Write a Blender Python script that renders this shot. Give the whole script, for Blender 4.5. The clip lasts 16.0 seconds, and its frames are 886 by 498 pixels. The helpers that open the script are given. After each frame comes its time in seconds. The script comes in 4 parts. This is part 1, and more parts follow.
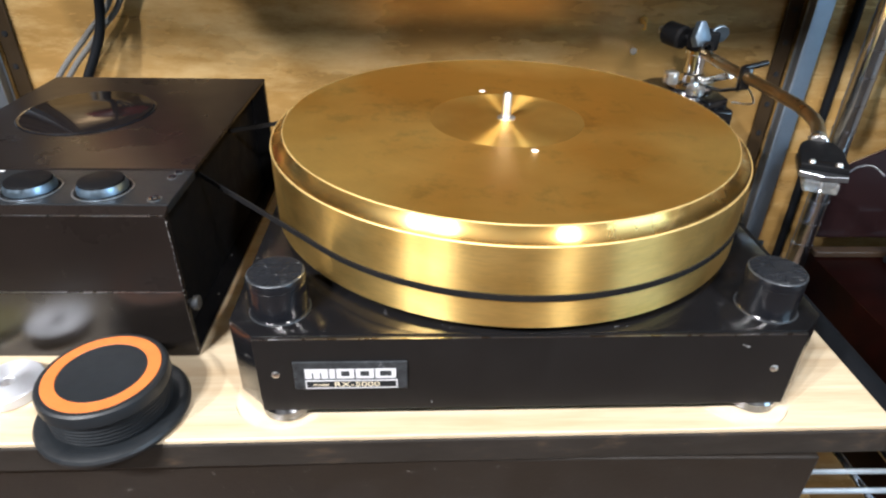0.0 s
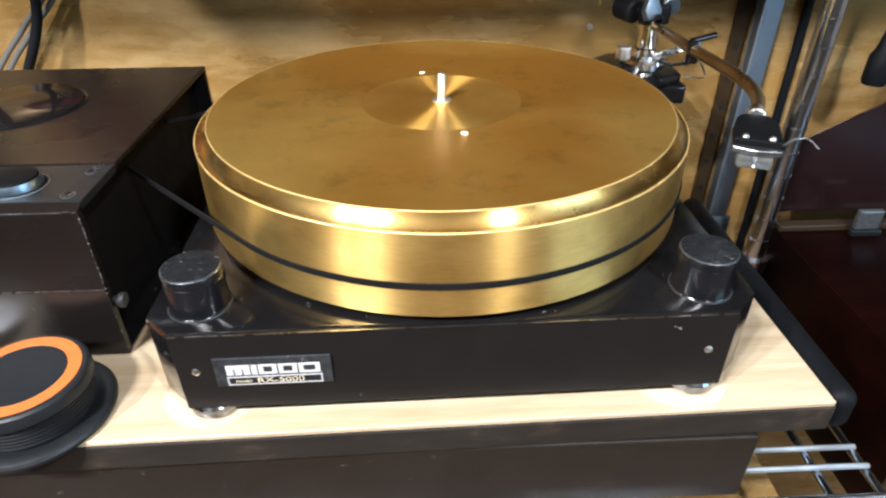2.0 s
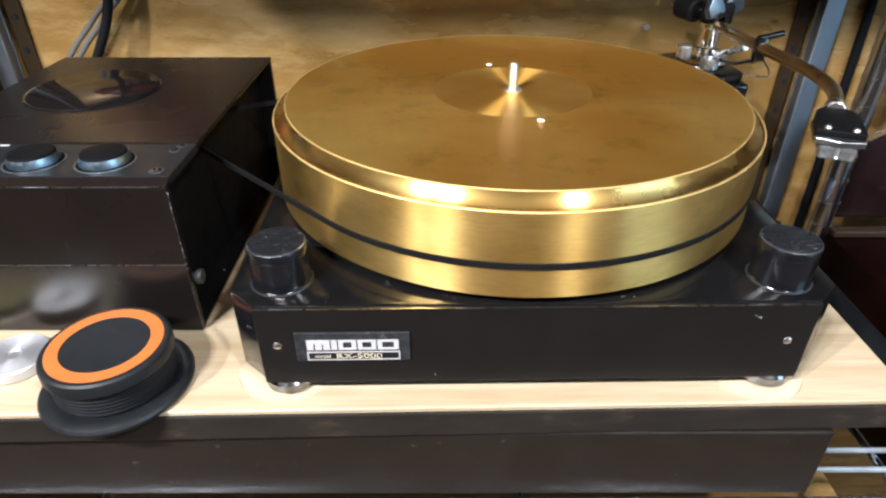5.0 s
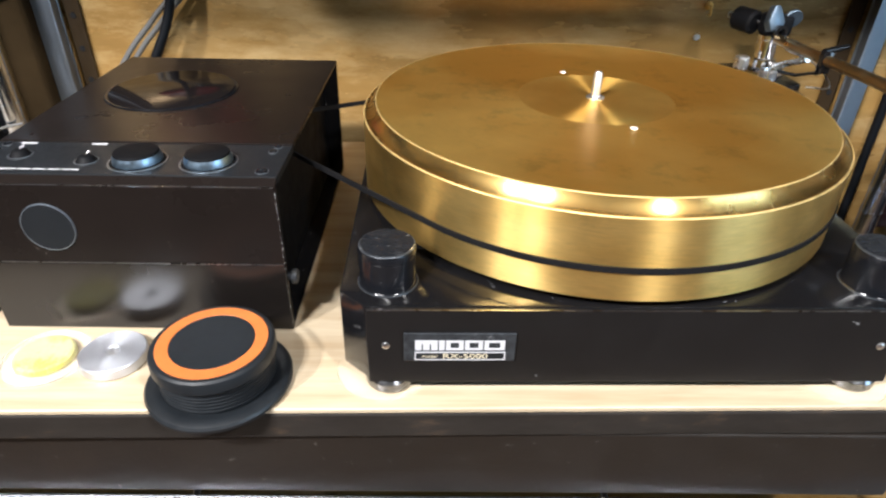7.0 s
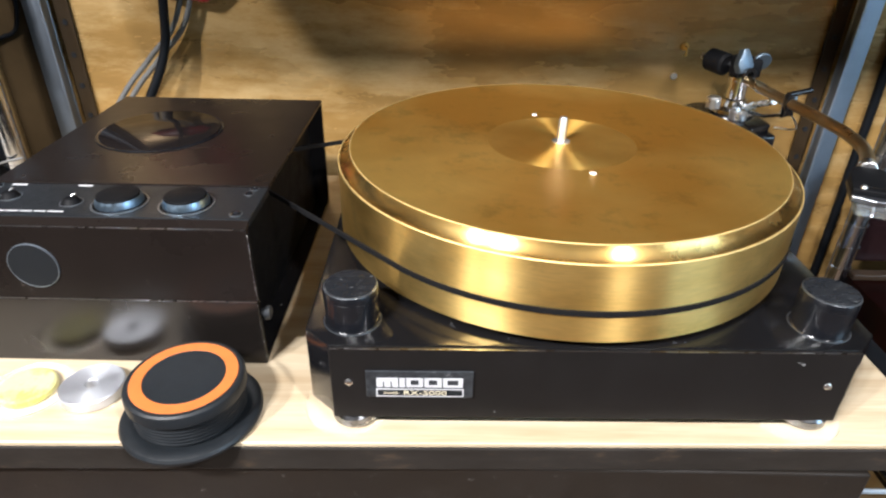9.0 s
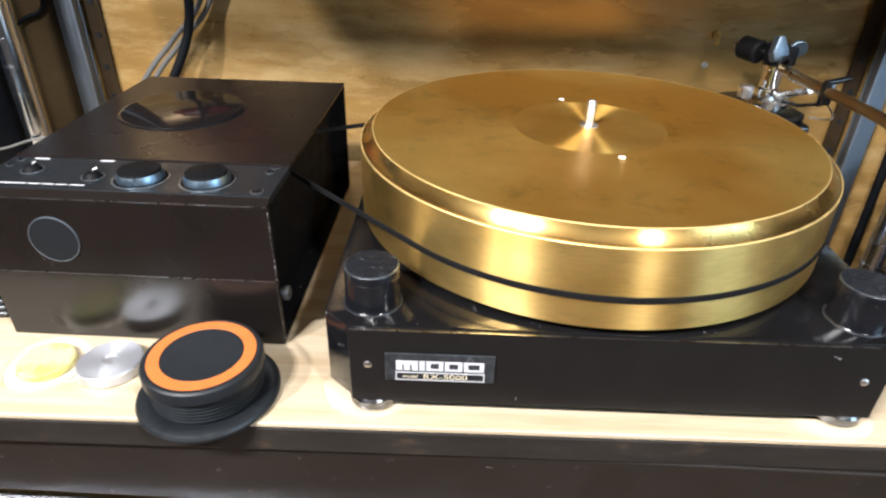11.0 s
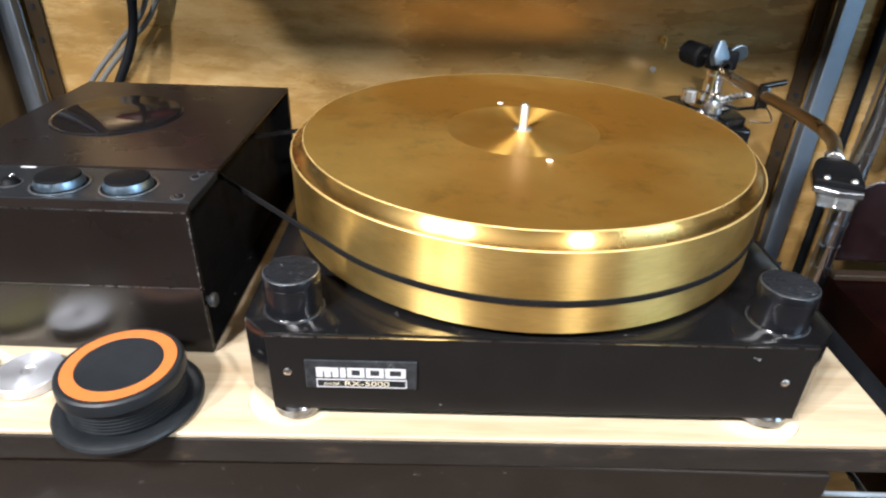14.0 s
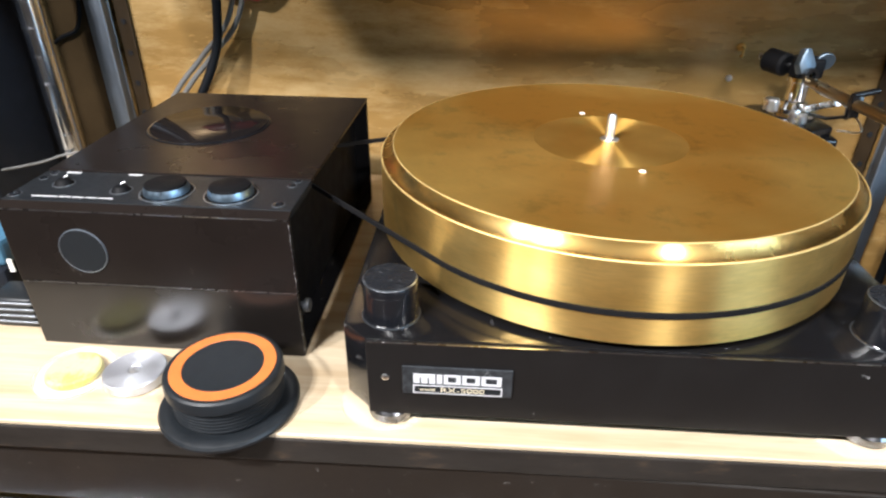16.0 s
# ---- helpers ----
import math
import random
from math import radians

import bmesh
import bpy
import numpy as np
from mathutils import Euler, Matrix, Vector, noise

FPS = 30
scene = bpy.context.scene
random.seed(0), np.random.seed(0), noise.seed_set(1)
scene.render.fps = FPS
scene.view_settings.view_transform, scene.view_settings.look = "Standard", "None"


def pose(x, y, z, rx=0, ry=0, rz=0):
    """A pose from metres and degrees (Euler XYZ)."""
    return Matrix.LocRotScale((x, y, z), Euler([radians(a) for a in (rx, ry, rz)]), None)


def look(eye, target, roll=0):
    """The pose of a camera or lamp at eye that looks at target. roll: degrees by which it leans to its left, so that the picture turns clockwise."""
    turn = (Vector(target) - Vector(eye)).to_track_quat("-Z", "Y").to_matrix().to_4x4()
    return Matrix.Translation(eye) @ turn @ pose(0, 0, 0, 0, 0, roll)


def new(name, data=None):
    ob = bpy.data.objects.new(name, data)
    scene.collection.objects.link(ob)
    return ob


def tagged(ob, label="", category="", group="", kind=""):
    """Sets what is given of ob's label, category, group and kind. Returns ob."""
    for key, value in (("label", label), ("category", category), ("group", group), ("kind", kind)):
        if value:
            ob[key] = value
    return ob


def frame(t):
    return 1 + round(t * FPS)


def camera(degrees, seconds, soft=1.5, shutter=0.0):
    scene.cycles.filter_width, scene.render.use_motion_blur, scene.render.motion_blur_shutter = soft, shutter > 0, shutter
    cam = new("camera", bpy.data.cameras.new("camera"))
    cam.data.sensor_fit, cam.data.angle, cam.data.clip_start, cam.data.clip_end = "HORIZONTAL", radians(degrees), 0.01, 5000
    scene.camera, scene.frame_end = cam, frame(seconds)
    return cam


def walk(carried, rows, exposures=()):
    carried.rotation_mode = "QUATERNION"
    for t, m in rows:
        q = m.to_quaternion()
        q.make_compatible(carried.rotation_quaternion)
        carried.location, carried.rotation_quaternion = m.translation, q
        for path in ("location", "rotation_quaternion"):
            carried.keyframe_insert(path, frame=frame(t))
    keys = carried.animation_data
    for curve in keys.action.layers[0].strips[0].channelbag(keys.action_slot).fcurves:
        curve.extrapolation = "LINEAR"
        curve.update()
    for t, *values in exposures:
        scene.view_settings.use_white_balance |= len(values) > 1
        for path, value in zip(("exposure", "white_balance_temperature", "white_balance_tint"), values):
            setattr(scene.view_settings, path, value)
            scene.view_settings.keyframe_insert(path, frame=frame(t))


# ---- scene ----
cam = camera(71.44, 16.0, soft=2.3)
PATH = [
    (0, (-0.05358, -0.24113, 0.25951), (-0.02675, 0.61008, -0.26462), 1.09),
    (0.5, (-0.03087, -0.24367, 0.26045), (0.02324, 0.59950, -0.27448), 1.36),
    (1, (-0.01465, -0.24017, 0.25720), (0.04200, 0.59928, -0.28327), 0.12),
    (1.5, (-0.01658, -0.23362, 0.25498), (0.01954, 0.60106, -0.29458), -0.30),
    (2, (-0.01546, -0.23307, 0.25672), (0.01744, 0.60331, -0.29044), -0.42),
    (2.5, (-0.01885, -0.23703, 0.26115), (0.00298, 0.60710, -0.27454), -0.90),
    (3, (-0.02403, -0.23924, 0.24535), (-0.01254, 0.60658, -0.28800), -1.05),
    (3.5, (-0.01471, -0.22854, 0.23618), (0.00055, 0.62143, -0.29042), -0.71),
    (4, (-0.01882, -0.23442, 0.23629), (0.00675, 0.61026, -0.29836), -0.09),
    (4.5, (-0.03978, -0.23913, 0.24132), (-0.03178, 0.60007, -0.30245), -0.13),
    (5, (-0.04664, -0.24276, 0.24646), (-0.04564, 0.60252, -0.28787), -0.03),
    (5.2, (-0.06270, -0.23892, 0.24452), (-0.06370, 0.60470, -0.29242), -0.01),
    (7.3, (-0.10701, -0.24906, 0.25229), (-0.09216, 0.59933, -0.27687), 1.35),
    (7.5, (-0.10509, -0.24844, 0.25547), (-0.09705, 0.59995, -0.27384), 0.95),
    (8, (-0.10132, -0.24540, 0.26030), (-0.10251, 0.60970, -0.25816), 0.78),
    (8.5, (-0.08917, -0.24878, 0.26646), (-0.09294, 0.61199, -0.24251), 0.80),
    (9, (-0.08151, -0.25611, 0.26790), (-0.08125, 0.60927, -0.23320), 1.12),
    (9.2, (-0.07994, -0.25834, 0.26676), (-0.07909, 0.60983, -0.22950), 1.46),
    (11.3, (-0.08528, -0.25014, 0.25665), (-0.11283, 0.60982, -0.25298), 1.44),
    (11.5, (-0.08116, -0.24807, 0.25645), (-0.09814, 0.61192, -0.25359), 1.84),
    (12, (-0.07980, -0.24643, 0.25546), (-0.09112, 0.61681, -0.24920), 2.13),
    (12.5, (-0.07419, -0.24721, 0.25609), (-0.07301, 0.61693, -0.24715), 2.49),
    (13, (-0.06677, -0.25141, 0.25726), (-0.06105, 0.61657, -0.23930), 2.45),
    (13.5, (-0.05589, -0.25224, 0.25745), (-0.04995, 0.61435, -0.24154), 2.25),
    (14, (-0.05114, -0.24942, 0.25556), (-0.05295, 0.61716, -0.24348), 1.82),
    (14.5, (-0.07674, -0.24340, 0.25355), (-0.10792, 0.62055, -0.24907), 1.31),
    (15, (-0.07696, -0.24332, 0.25397), (-0.12761, 0.62027, -0.24768), 0.89),
    (15.5, (-0.07258, -0.24633, 0.25587), (-0.11566, 0.61931, -0.24294), 0.92),
    (16, (-0.08132, -0.25367, 0.25803), (-0.14889, 0.61526, -0.23227), 0.43),
]
walk(cam, [(t, look(eye, target, roll)) for t, eye, target, roll in PATH],
     [(0, 0.06, 6330, 10), (2, 0.05, 6330, 10), (3.5, -0.05, 6330, 10), (5, -0.15, 6330, 10), (7.5, -0.02, 6330, 10), (9, 0.04, 6330, 10), (12.5, 0.05, 6330, 10), (16, 0.08, 6330, 10)])

# ---- world and lamps ----
world = bpy.data.worlds.new("room_air")
scene.world = world
world.use_nodes = True
world.node_tree.nodes["Background"].inputs[0].default_value = (0.30, 0.29, 0.27, 1)
world.node_tree.nodes["Background"].inputs[1].default_value = 0.055


def spot_lamp(x, y, z, target, watts, radius):
    data = bpy.data.lights.new("ceiling_lamp_light", "AREA")
    data.shape, data.size, data.energy, data.color = "DISK", 2 * radius, watts, (1.0, 0.97, 0.965)
    ob = new("ceiling_lamp_light", data)
    ob.matrix_world = look((x, y, z), target)
    return ob


LAMPS = [(-1.042, -0.806, 1.163, 37.6, 0.0370), (-0.605, -0.648, 0.956, 16.6, 0.0198), (-0.550, -0.720, 1.050, 20.5, 0.0220), (0.446, -0.698, 1.022, 22.6, 0.0466)]
for lx, ly, lz, watts, radius in LAMPS:
    spot_lamp(lx, ly, lz, (0, 0.1, 0), watts, radius)

# daylight from a window across the room
day = bpy.data.lights.new("window_daylight", "AREA")
day.shape, day.size, day.size_y, day.energy, day.color = "RECTANGLE", 1.7, 1.2, 46.0, (0.52, 0.77, 1.0)
new("window_daylight", day).matrix_world = look((2.1, -1.0, 0.60), (0, 0.1, 0))

# ---- materials ----


def material(name, color, rough=0.5, metal=0.0, spread=0.12, scale=40.0, bump=0.0, bump_scale=300.0, rough_spread=0.1,
             stretch=(1, 1, 1), coat=0.0, aniso=0.0, wear=None, wear_scale=60.0, wear_edge=0.72, wear_soft=0.03, wear_detail=9.0, transmission=0.0, ior=1.45, specular=0.5):
    m = bpy.data.materials.new(name)
    m.use_nodes = True
    nt = m.node_tree
    b = nt.nodes["Principled BSDF"]
    link = nt.links.new
    co = nt.nodes.new("ShaderNodeTexCoord")
    mp = nt.nodes.new("ShaderNodeMapping")
    mp.inputs["Scale"].default_value = stretch
    link(co.outputs["Object"], mp.inputs[0])

    def field(s, detail=5.0, rough_=0.6):
        n = nt.nodes.new("ShaderNodeTexNoise")
        n.inputs["Scale"].default_value, n.inputs["Detail"].default_value, n.inputs["Roughness"].default_value = s, detail, rough_
        link(mp.outputs[0], n.inputs["Vector"])
        return n.outputs[0]

    def remap(src, a, c, lo, hi):
        r = nt.nodes.new("ShaderNodeMapRange")
        for i, v in enumerate((a, c, lo, hi)):
            r.inputs[1 + i].default_value = v
        link(src, r.inputs[0])
        return r.outputs[0]

    big, small = field(scale), field(scale * 7)
    mix = nt.nodes.new("ShaderNodeMath")
    mix.operation = "MULTIPLY_ADD"
    link(small, mix.inputs[0])
    mix.inputs[1].default_value = 0.45
    link(big, mix.inputs[2])
    ramp = nt.nodes.new("ShaderNodeValToRGB")
    link(remap(mix.outputs[0], 0.45, 1.0, 0, 1), ramp.inputs[0])
    ramp.color_ramp.elements[0].color = (*[c * (1 - spread) for c in color], 1)
    ramp.color_ramp.elements[1].color = (*[min(1, c * (1 + spread)) for c in color], 1)
    out = ramp.outputs[0]
    if wear:
        w = remap(field(wear_scale, wear_detail, 0.75 if wear_detail > 5 else 0.5), wear_edge, wear_edge + wear_soft, 0, 0.8)
        mc = nt.nodes.new("ShaderNodeMix")
        mc.data_type = "RGBA"
        link(w, mc.inputs["Factor"])
        link(out, mc.inputs["A"])
        mc.inputs["B"].default_value = (*wear, 1)
        out = mc.outputs["Result"]
    link(out, b.inputs["Base Color"])
    link(remap(field(scale * 1.7), 0.3, 0.7, max(0.02, rough - rough_spread), min(1, rough + rough_spread)), b.inputs["Roughness"])
    b.inputs["Metallic"].default_value = metal
    b.inputs["Specular IOR Level"].default_value = specular
    b.inputs["IOR"].default_value = ior
    b.inputs["Coat Weight"].default_value = coat
    b.inputs["Coat Roughness"].default_value = 0.12
    b.inputs["Transmission Weight"].default_value = transmission
    if aniso:
        b.inputs["Anisotropic"].default_value = aniso
        b.inputs["Anisotropic Rotation"].default_value = 0.25
        tg = nt.nodes.new("ShaderNodeTangent")
        tg.direction_type, tg.axis = "RADIAL", "Z"
        link(tg.outputs[0], b.inputs["Tangent"])
    if bump:
        bp = nt.nodes.new("ShaderNodeBump")
        bp.inputs["Strength"].default_value, bp.inputs["Distance"].default_value = bump, 0.001
        link(field(bump_scale, 4.0), bp.inputs["Height"])
        link(bp.outputs[0], b.inputs["Normal"])
    return m


def brass(name, color, stain, rough, spread_rough, share, smudge, broad=0.55, stretch=(1, 1, 1), turned=(90.0, 1.5, 0.0), marks=0.0, grain=0.018, edge=0.38, blend=0.30, fine=1.0):
    """Turned brass: a sharp sheen across fine circular grooves over a broad dull one, with stains and rubbed spots."""
    m = material(name, color, rough, 1.0, 0.10, 13, 0.012, 700, 0.05, aniso=fine, wear_detail=3.0, stretch=stretch, wear=stain, wear_scale=smudge, wear_edge=edge, wear_soft=blend)
    nt = m.node_tree
    # marks of turning and rubbing in the platter's own polar directions
    link = nt.links.new
    co = nt.nodes.new("ShaderNodeTexCoord")
    sep = nt.nodes.new("ShaderNodeSeparateXYZ")
    link(co.outputs["Object"], sep.inputs[0])

    def calc(op, a, b=None):
        n = nt.nodes.new("ShaderNodeMath")
        n.operation = op
        for i, v in enumerate((a, b)):
            if v is not None:
                if isinstance(v, (int, float)):
                    n.inputs[i].default_value = v
                else:
                    link(v, n.inputs[i])
        return n.outputs[0]

    yy = calc("SUBTRACT", sep.outputs[1], 0.155)
    radius = calc("SQRT", calc("ADD", calc("MULTIPLY", sep.outputs[0], sep.outputs[0]), calc("MULTIPLY", yy, yy)))
    angle = calc("ARCTAN2", sep.outputs[0], calc("MULTIPLY", yy, -1.0))

    def polar(kr, ka, kz, scale, detail):
        v = nt.nodes.new("ShaderNodeCombineXYZ")
        link(calc("MULTIPLY", radius, kr), v.inputs[0])
        link(calc("MULTIPLY", angle, ka), v.inputs[1])
        link(calc("MULTIPLY", sep.outputs[2], kz), v.inputs[2])
        n = nt.nodes.new("ShaderNodeTexNoise")
        n.inputs["Scale"].default_value, n.inputs["Detail"].default_value = scale, detail
        link(v.outputs[0], n.inputs["Vector"])
        return n.outputs[0]

    def span(src, a, b, lo, hi):
        r = nt.nodes.new("ShaderNodeMapRange")
        for i, v in enumerate((a, b, lo, hi)):
            r.inputs[1 + i].default_value = v
        link(src, r.inputs[0])
        return r.outputs[0]

    lines = span(polar(*turned, 1.0, 6.0), 0.3, 0.7, 1.0 - grain, 1.0 + grain)
    spots = nt.nodes.new("ShaderNodeTexNoise")
    spots.inputs["Scale"].default_value, spots.inputs["Detail"].default_value, spots.inputs["Roughness"].default_value = 38.0, 9.0, 0.68
    link(co.outputs["Object"], spots.inputs["Vector"])
    blotch = span(spots.outputs[0], 0.54, 0.76, 1.0, 1.0 - marks)
    tone = calc("MULTIPLY", lines, blotch)
    paint = nt.nodes.new("ShaderNodeVectorMath")
    paint.operation = "SCALE"
    old = nt.nodes["Principled BSDF"].inputs["Base Color"].links[0].from_socket
    link(old, paint.inputs[0])
    link(tone, paint.inputs["Scale"])
    link(paint.outputs[0], nt.nodes["Principled BSDF"].inputs["Base Color"])
    rub = span(polar(turned[0] * 0.5, turned[1] * 2.0, turned[2] * 0.5, 1.0, 5.0), 0.3, 0.7, spread_rough - 0.008, spread_rough + 0.008)
    first = nt.nodes["Principled BSDF"]
    second = nt.nodes.new("ShaderNodeBsdfPrincipled")
    for key in ("Base Color", "Tangent", "Normal"):
        for l in list(first.inputs[key].links):
            nt.links.new(l.from_socket, second.inputs[key])
    second.inputs["Metallic"].default_value = 1.0
    link(rub, second.inputs["Roughness"])
    second.inputs["Anisotropic"].default_value = broad
    second.inputs["Anisotropic Rotation"].default_value = 0.25
    mix = nt.nodes.new("ShaderNodeMixShader")
    mix.inputs[0].default_value = share
    nt.links.new(first.outputs[0], mix.inputs[1])
    nt.links.new(second.outputs[0], mix.inputs[2])
    nt.links.new(mix.outputs[0], nt.nodes["Material Output"].inputs["Surface"])
    return m


def wood_material(name, light, dark, rough, along, rings, coat=0.0, specular=0.5):
    """Straight grain along one axis with wavy growth lines."""
    m = bpy.data.materials.new(name)
    m.use_nodes = True
    nt = m.node_tree
    b = nt.nodes["Principled BSDF"]
    link = nt.links.new
    co = nt.nodes.new("ShaderNodeTexCoord")
    mp = nt.nodes.new("ShaderNodeMapping")
    mp.inputs["Scale"].default_value = along
    link(co.outputs["Object"], mp.inputs[0])
    n1 = nt.nodes.new("ShaderNodeTexNoise")
    n1.inputs["Scale"].default_value, n1.inputs["Detail"].default_value = rings, 6
    n2 = nt.nodes.new("ShaderNodeTexNoise")
    n2.inputs["Scale"].default_value, n2.inputs["Detail"].default_value = rings * 9, 4
    link(mp.outputs[0], n1.inputs["Vector"])
    link(mp.outputs[0], n2.inputs["Vector"])
    add = nt.nodes.new("ShaderNodeMath")
    add.operation = "MULTIPLY_ADD"
    link(n2.outputs[0], add.inputs[0])
    add.inputs[1].default_value = 0.35
    link(n1.outputs[0], add.inputs[2])
    ramp = nt.nodes.new("ShaderNodeValToRGB")
    link(add.outputs[0], ramp.inputs[0])
    ramp.color_ramp.elements[0].position, ramp.color_ramp.elements[1].position = 0.45, 0.85
    ramp.color_ramp.elements[0].color, ramp.color_ramp.elements[1].color = (*light, 1), (*dark, 1)
    link(ramp.outputs[0], b.inputs["Base Color"])
    b.inputs["Roughness"].default_value = rough
    b.inputs["Coat Weight"].default_value = coat
    b.inputs["Specular IOR Level"].default_value = specular
    bp = nt.nodes.new("ShaderNodeBump")
    bp.inputs["Strength"].default_value, bp.inputs["Distance"].default_value = 0.15, 0.0006
    link(add.outputs[0], bp.inputs["Height"])
    link(bp.outputs[0], b.inputs["Normal"])
    return m


BRASS_TOP = brass("brass_top", (0.95, 0.625, 0.175), (0.70, 0.350, 0.056), 0.30, 0.45, 1.0, 7, 0.05, turned=(900.0, 0.8, 0.0), marks=0.30, edge=0.39, blend=0.20)
BRASS_SIDE = brass("brass_side", (0.90, 0.63, 0.222), (0.74, 0.47, 0.13), 0.50, 0.30, 0.66, 18, 1.0, stretch=(1, 1, 2.2), turned=(0.0, 14.0, 800.0), marks=0.22, grain=0.06, fine=0.35)
BRASS_LEDGE = brass("brass_ledge", (0.91, 0.635, 0.235), (0.78, 0.48, 0.14), 0.25, 0.46, 0.16, 30, turned=(300.0, 10.0, 300.0), marks=0.12)
BRASS_LABEL = brass("brass_label", (0.95, 0.63, 0.18), (0.74, 0.39, 0.07), 0.43, 0.44, 0.82, 12, 0.05, turned=(1200.0, 0.5, 0.0))
BLACK_SATIN = material("black_satin_paint", (0.004, 0.004, 0.0045), 0.17, 0, 0.25, 18, 0.04, 900, 0.08, wear=(0.16, 0.16, 0.16), wear_scale=130, wear_edge=0.645, specular=0.75)
BLACK_FRONT = material("black_front_plate", (0.0065, 0.0060, 0.0060), 0.36, 0, 0.2, 25, 0.05, 1200, 0.06, wear=(0.2, 0.2, 0.2), wear_scale=110, wear_edge=0.67, specular=0.30)
BLACK_POST = material("black_polished_post", (0.0045, 0.005, 0.0065), 0.20, 0.0, 0.3, 60, 0.02, 900, 0.05, specular=0.55, aniso=0.8)
BLACK_GLOSS = material("black_gloss_paint", (0.0055, 0.0045, 0.004), 0.25, 0, 0.2, 12, 0.02, 400, 0.04, specular=0.55)
BLACK_RUBBER = material("black_rubber", (0.0075, 0.0092, 0.011), 0.42, 0, 0.2, 80, 0.1, 1500, 0.08, specular=0.40)
BROWN_BLACK = material("brown_black_paint", (0.0072, 0.0054, 0.0047), 0.30, 0, 0.18, 9, 0.05, 700, 0.06, wear=(0.07, 0.06, 0.05), wear_scale=110, wear_edge=0.66, ior=1.22)
CONTROL_GREY = material("control_panel_grey", (0.0095, 0.011, 0.0128), 0.42, 0.2, 0.12, 60, 0.1, 1600, 0.06, specular=0.18)
ORANGE = material("orange_ring", (0.36, 0.105, 0.024), 0.5, 0, 0.12, 120, 0.05, 1500)
DULL_STEEL = material("dull_steel", (0.34, 0.34, 0.35), 0.3, 1.0, 0.05, 60)
FOOT_STEEL = material("foot_steel", (0.20, 0.205, 0.215), 0.14, 1.0, 0.1, 60)
SPINDLE = material("ground_steel", (0.72, 0.72, 0.72), 0.42, 1.0, 0.05, 60)
STEEL = material("polished_steel", (0.86, 0.86, 0.86), 0.30, 1.0, 0.05, 60)
CHROME = material("chrome", (0.78, 0.78, 0.79), 0.10, 1.0, 0.06, 30, 0.02, 200, 0.05)
ALUMINIUM = material("brushed_aluminium", (0.25, 0.29, 0.34), 0.50, 1.0, 0.06, 40, 0.03, 900, 0.05)
TURNED_ALU = material("turned_aluminium", (0.62, 0.64, 0.68), 0.52, 1.0, 0.05, 60, aniso=0.35)
ARM_BROWN = material("arm_tube_bronze", (0.44, 0.32, 0.17), 0.32, 1.0, 0.04, 40)
BELT = material("belt_grey", (0.007, 0.007, 0.0075), 0.6, specular=0.10)
WHITE_INK = material("white_ink", (0.40, 0.40, 0.41), 0.5, 0, 0.05, 200)
BRASS_RIM = material("brass_rim", (0.66, 0.48, 0.20), 0.62, 1.0, 0.15, 60)
RACK_CHROME = material("rack_chrome", (0.58, 0.61, 0.66), 0.18, 1.0, 0.1, 30, 0.02, 200, 0.05)
# darkened and blued: the tonearm pivot's daylit shade is in this colour
DIMMED_METAL = material("dimmed_blue_grey_metal", (0.13, 0.17, 0.21), 0.50, 1.0, 0.1, 60)
# the blue is window light reflected by the dials, put into the colour
DIAL_BAND = material("daylight_blue_band", (0.26, 0.36, 0.46), 0.36, 1.0, 0.2, 160)
# bluish-white window reflection put into the wire's base colour
WIRE = material("daylight_pale_wire", (0.40, 0.47, 0.53), 0.38, 0.8, 0.1, 60)
CABLE_GREY = material("grey_cable_sheath", (0.085, 0.085, 0.082), 0.4, 0.0, 0.1, 60)
POST_TOP = material("scratched_post_top", (0.008, 0.009, 0.011), 0.28, 0.0, 0.3, 60, 0.1, 500, 0.08, stretch=(1, 2.6, 1), wear=(0.11, 0.115, 0.12), wear_scale=170, wear_edge=0.605, wear_soft=0.02, specular=0.25)
GOLD_INK = material("gold_ink", (0.64, 0.57, 0.40), 0.4, 0.3, 0.08, 200)
PLATE_DARK = material("name_plate_dark_grey", (0.045, 0.05, 0.056), 0.38, 0.6, 0.5, 260, 0.1, 1200, wear=(0.22, 0.23, 0.24), wear_scale=90, wear_edge=0.60)
PLATE_GREY = material("name_plate_grey", (0.12, 0.13, 0.14), 0.35, 0.7, 0.35, 260, 0.1, 1200)
# the paler wear colour is mottling that imitates reflections on the lacquer
WALL_GOLD = material("lacquered_gold_panel", (0.262, 0.155, 0.050), 0.27, 0.30, 0.32, 8, 0.38, 20, 0.08, stretch=(0.4, 1, 1.5), wear=(0.46, 0.345, 0.175), wear_scale=14, wear_edge=0.46, wear_soft=0.25, specular=0.4)
BROWN_TRIM = material("brown_metal_trim", (0.16, 0.105, 0.045), 0.35, 0.5, 0.2, 50, 0.05, 300)
BROWN_STRIP = material("brown_slotted_strip", (0.028, 0.018, 0.009), 0.4, 0.2, 0.15, 50, specular=0.3)
PINE = wood_material("pine_board", (0.455, 0.387, 0.277), (0.315, 0.236, 0.145), 0.42, (0.5, 9.0, 9.0), 8.0)
BOARD_EDGE = material("black_board_edge", (0.017, 0.0145, 0.0125), 0.42, 0, 0.3, 30, 0.2, 300, 0.1, stretch=(0.4, 1, 1), wear=(0.060, 0.040, 0.026), wear_scale=60, wear_edge=0.56, wear_soft=0.14, specular=0.22)
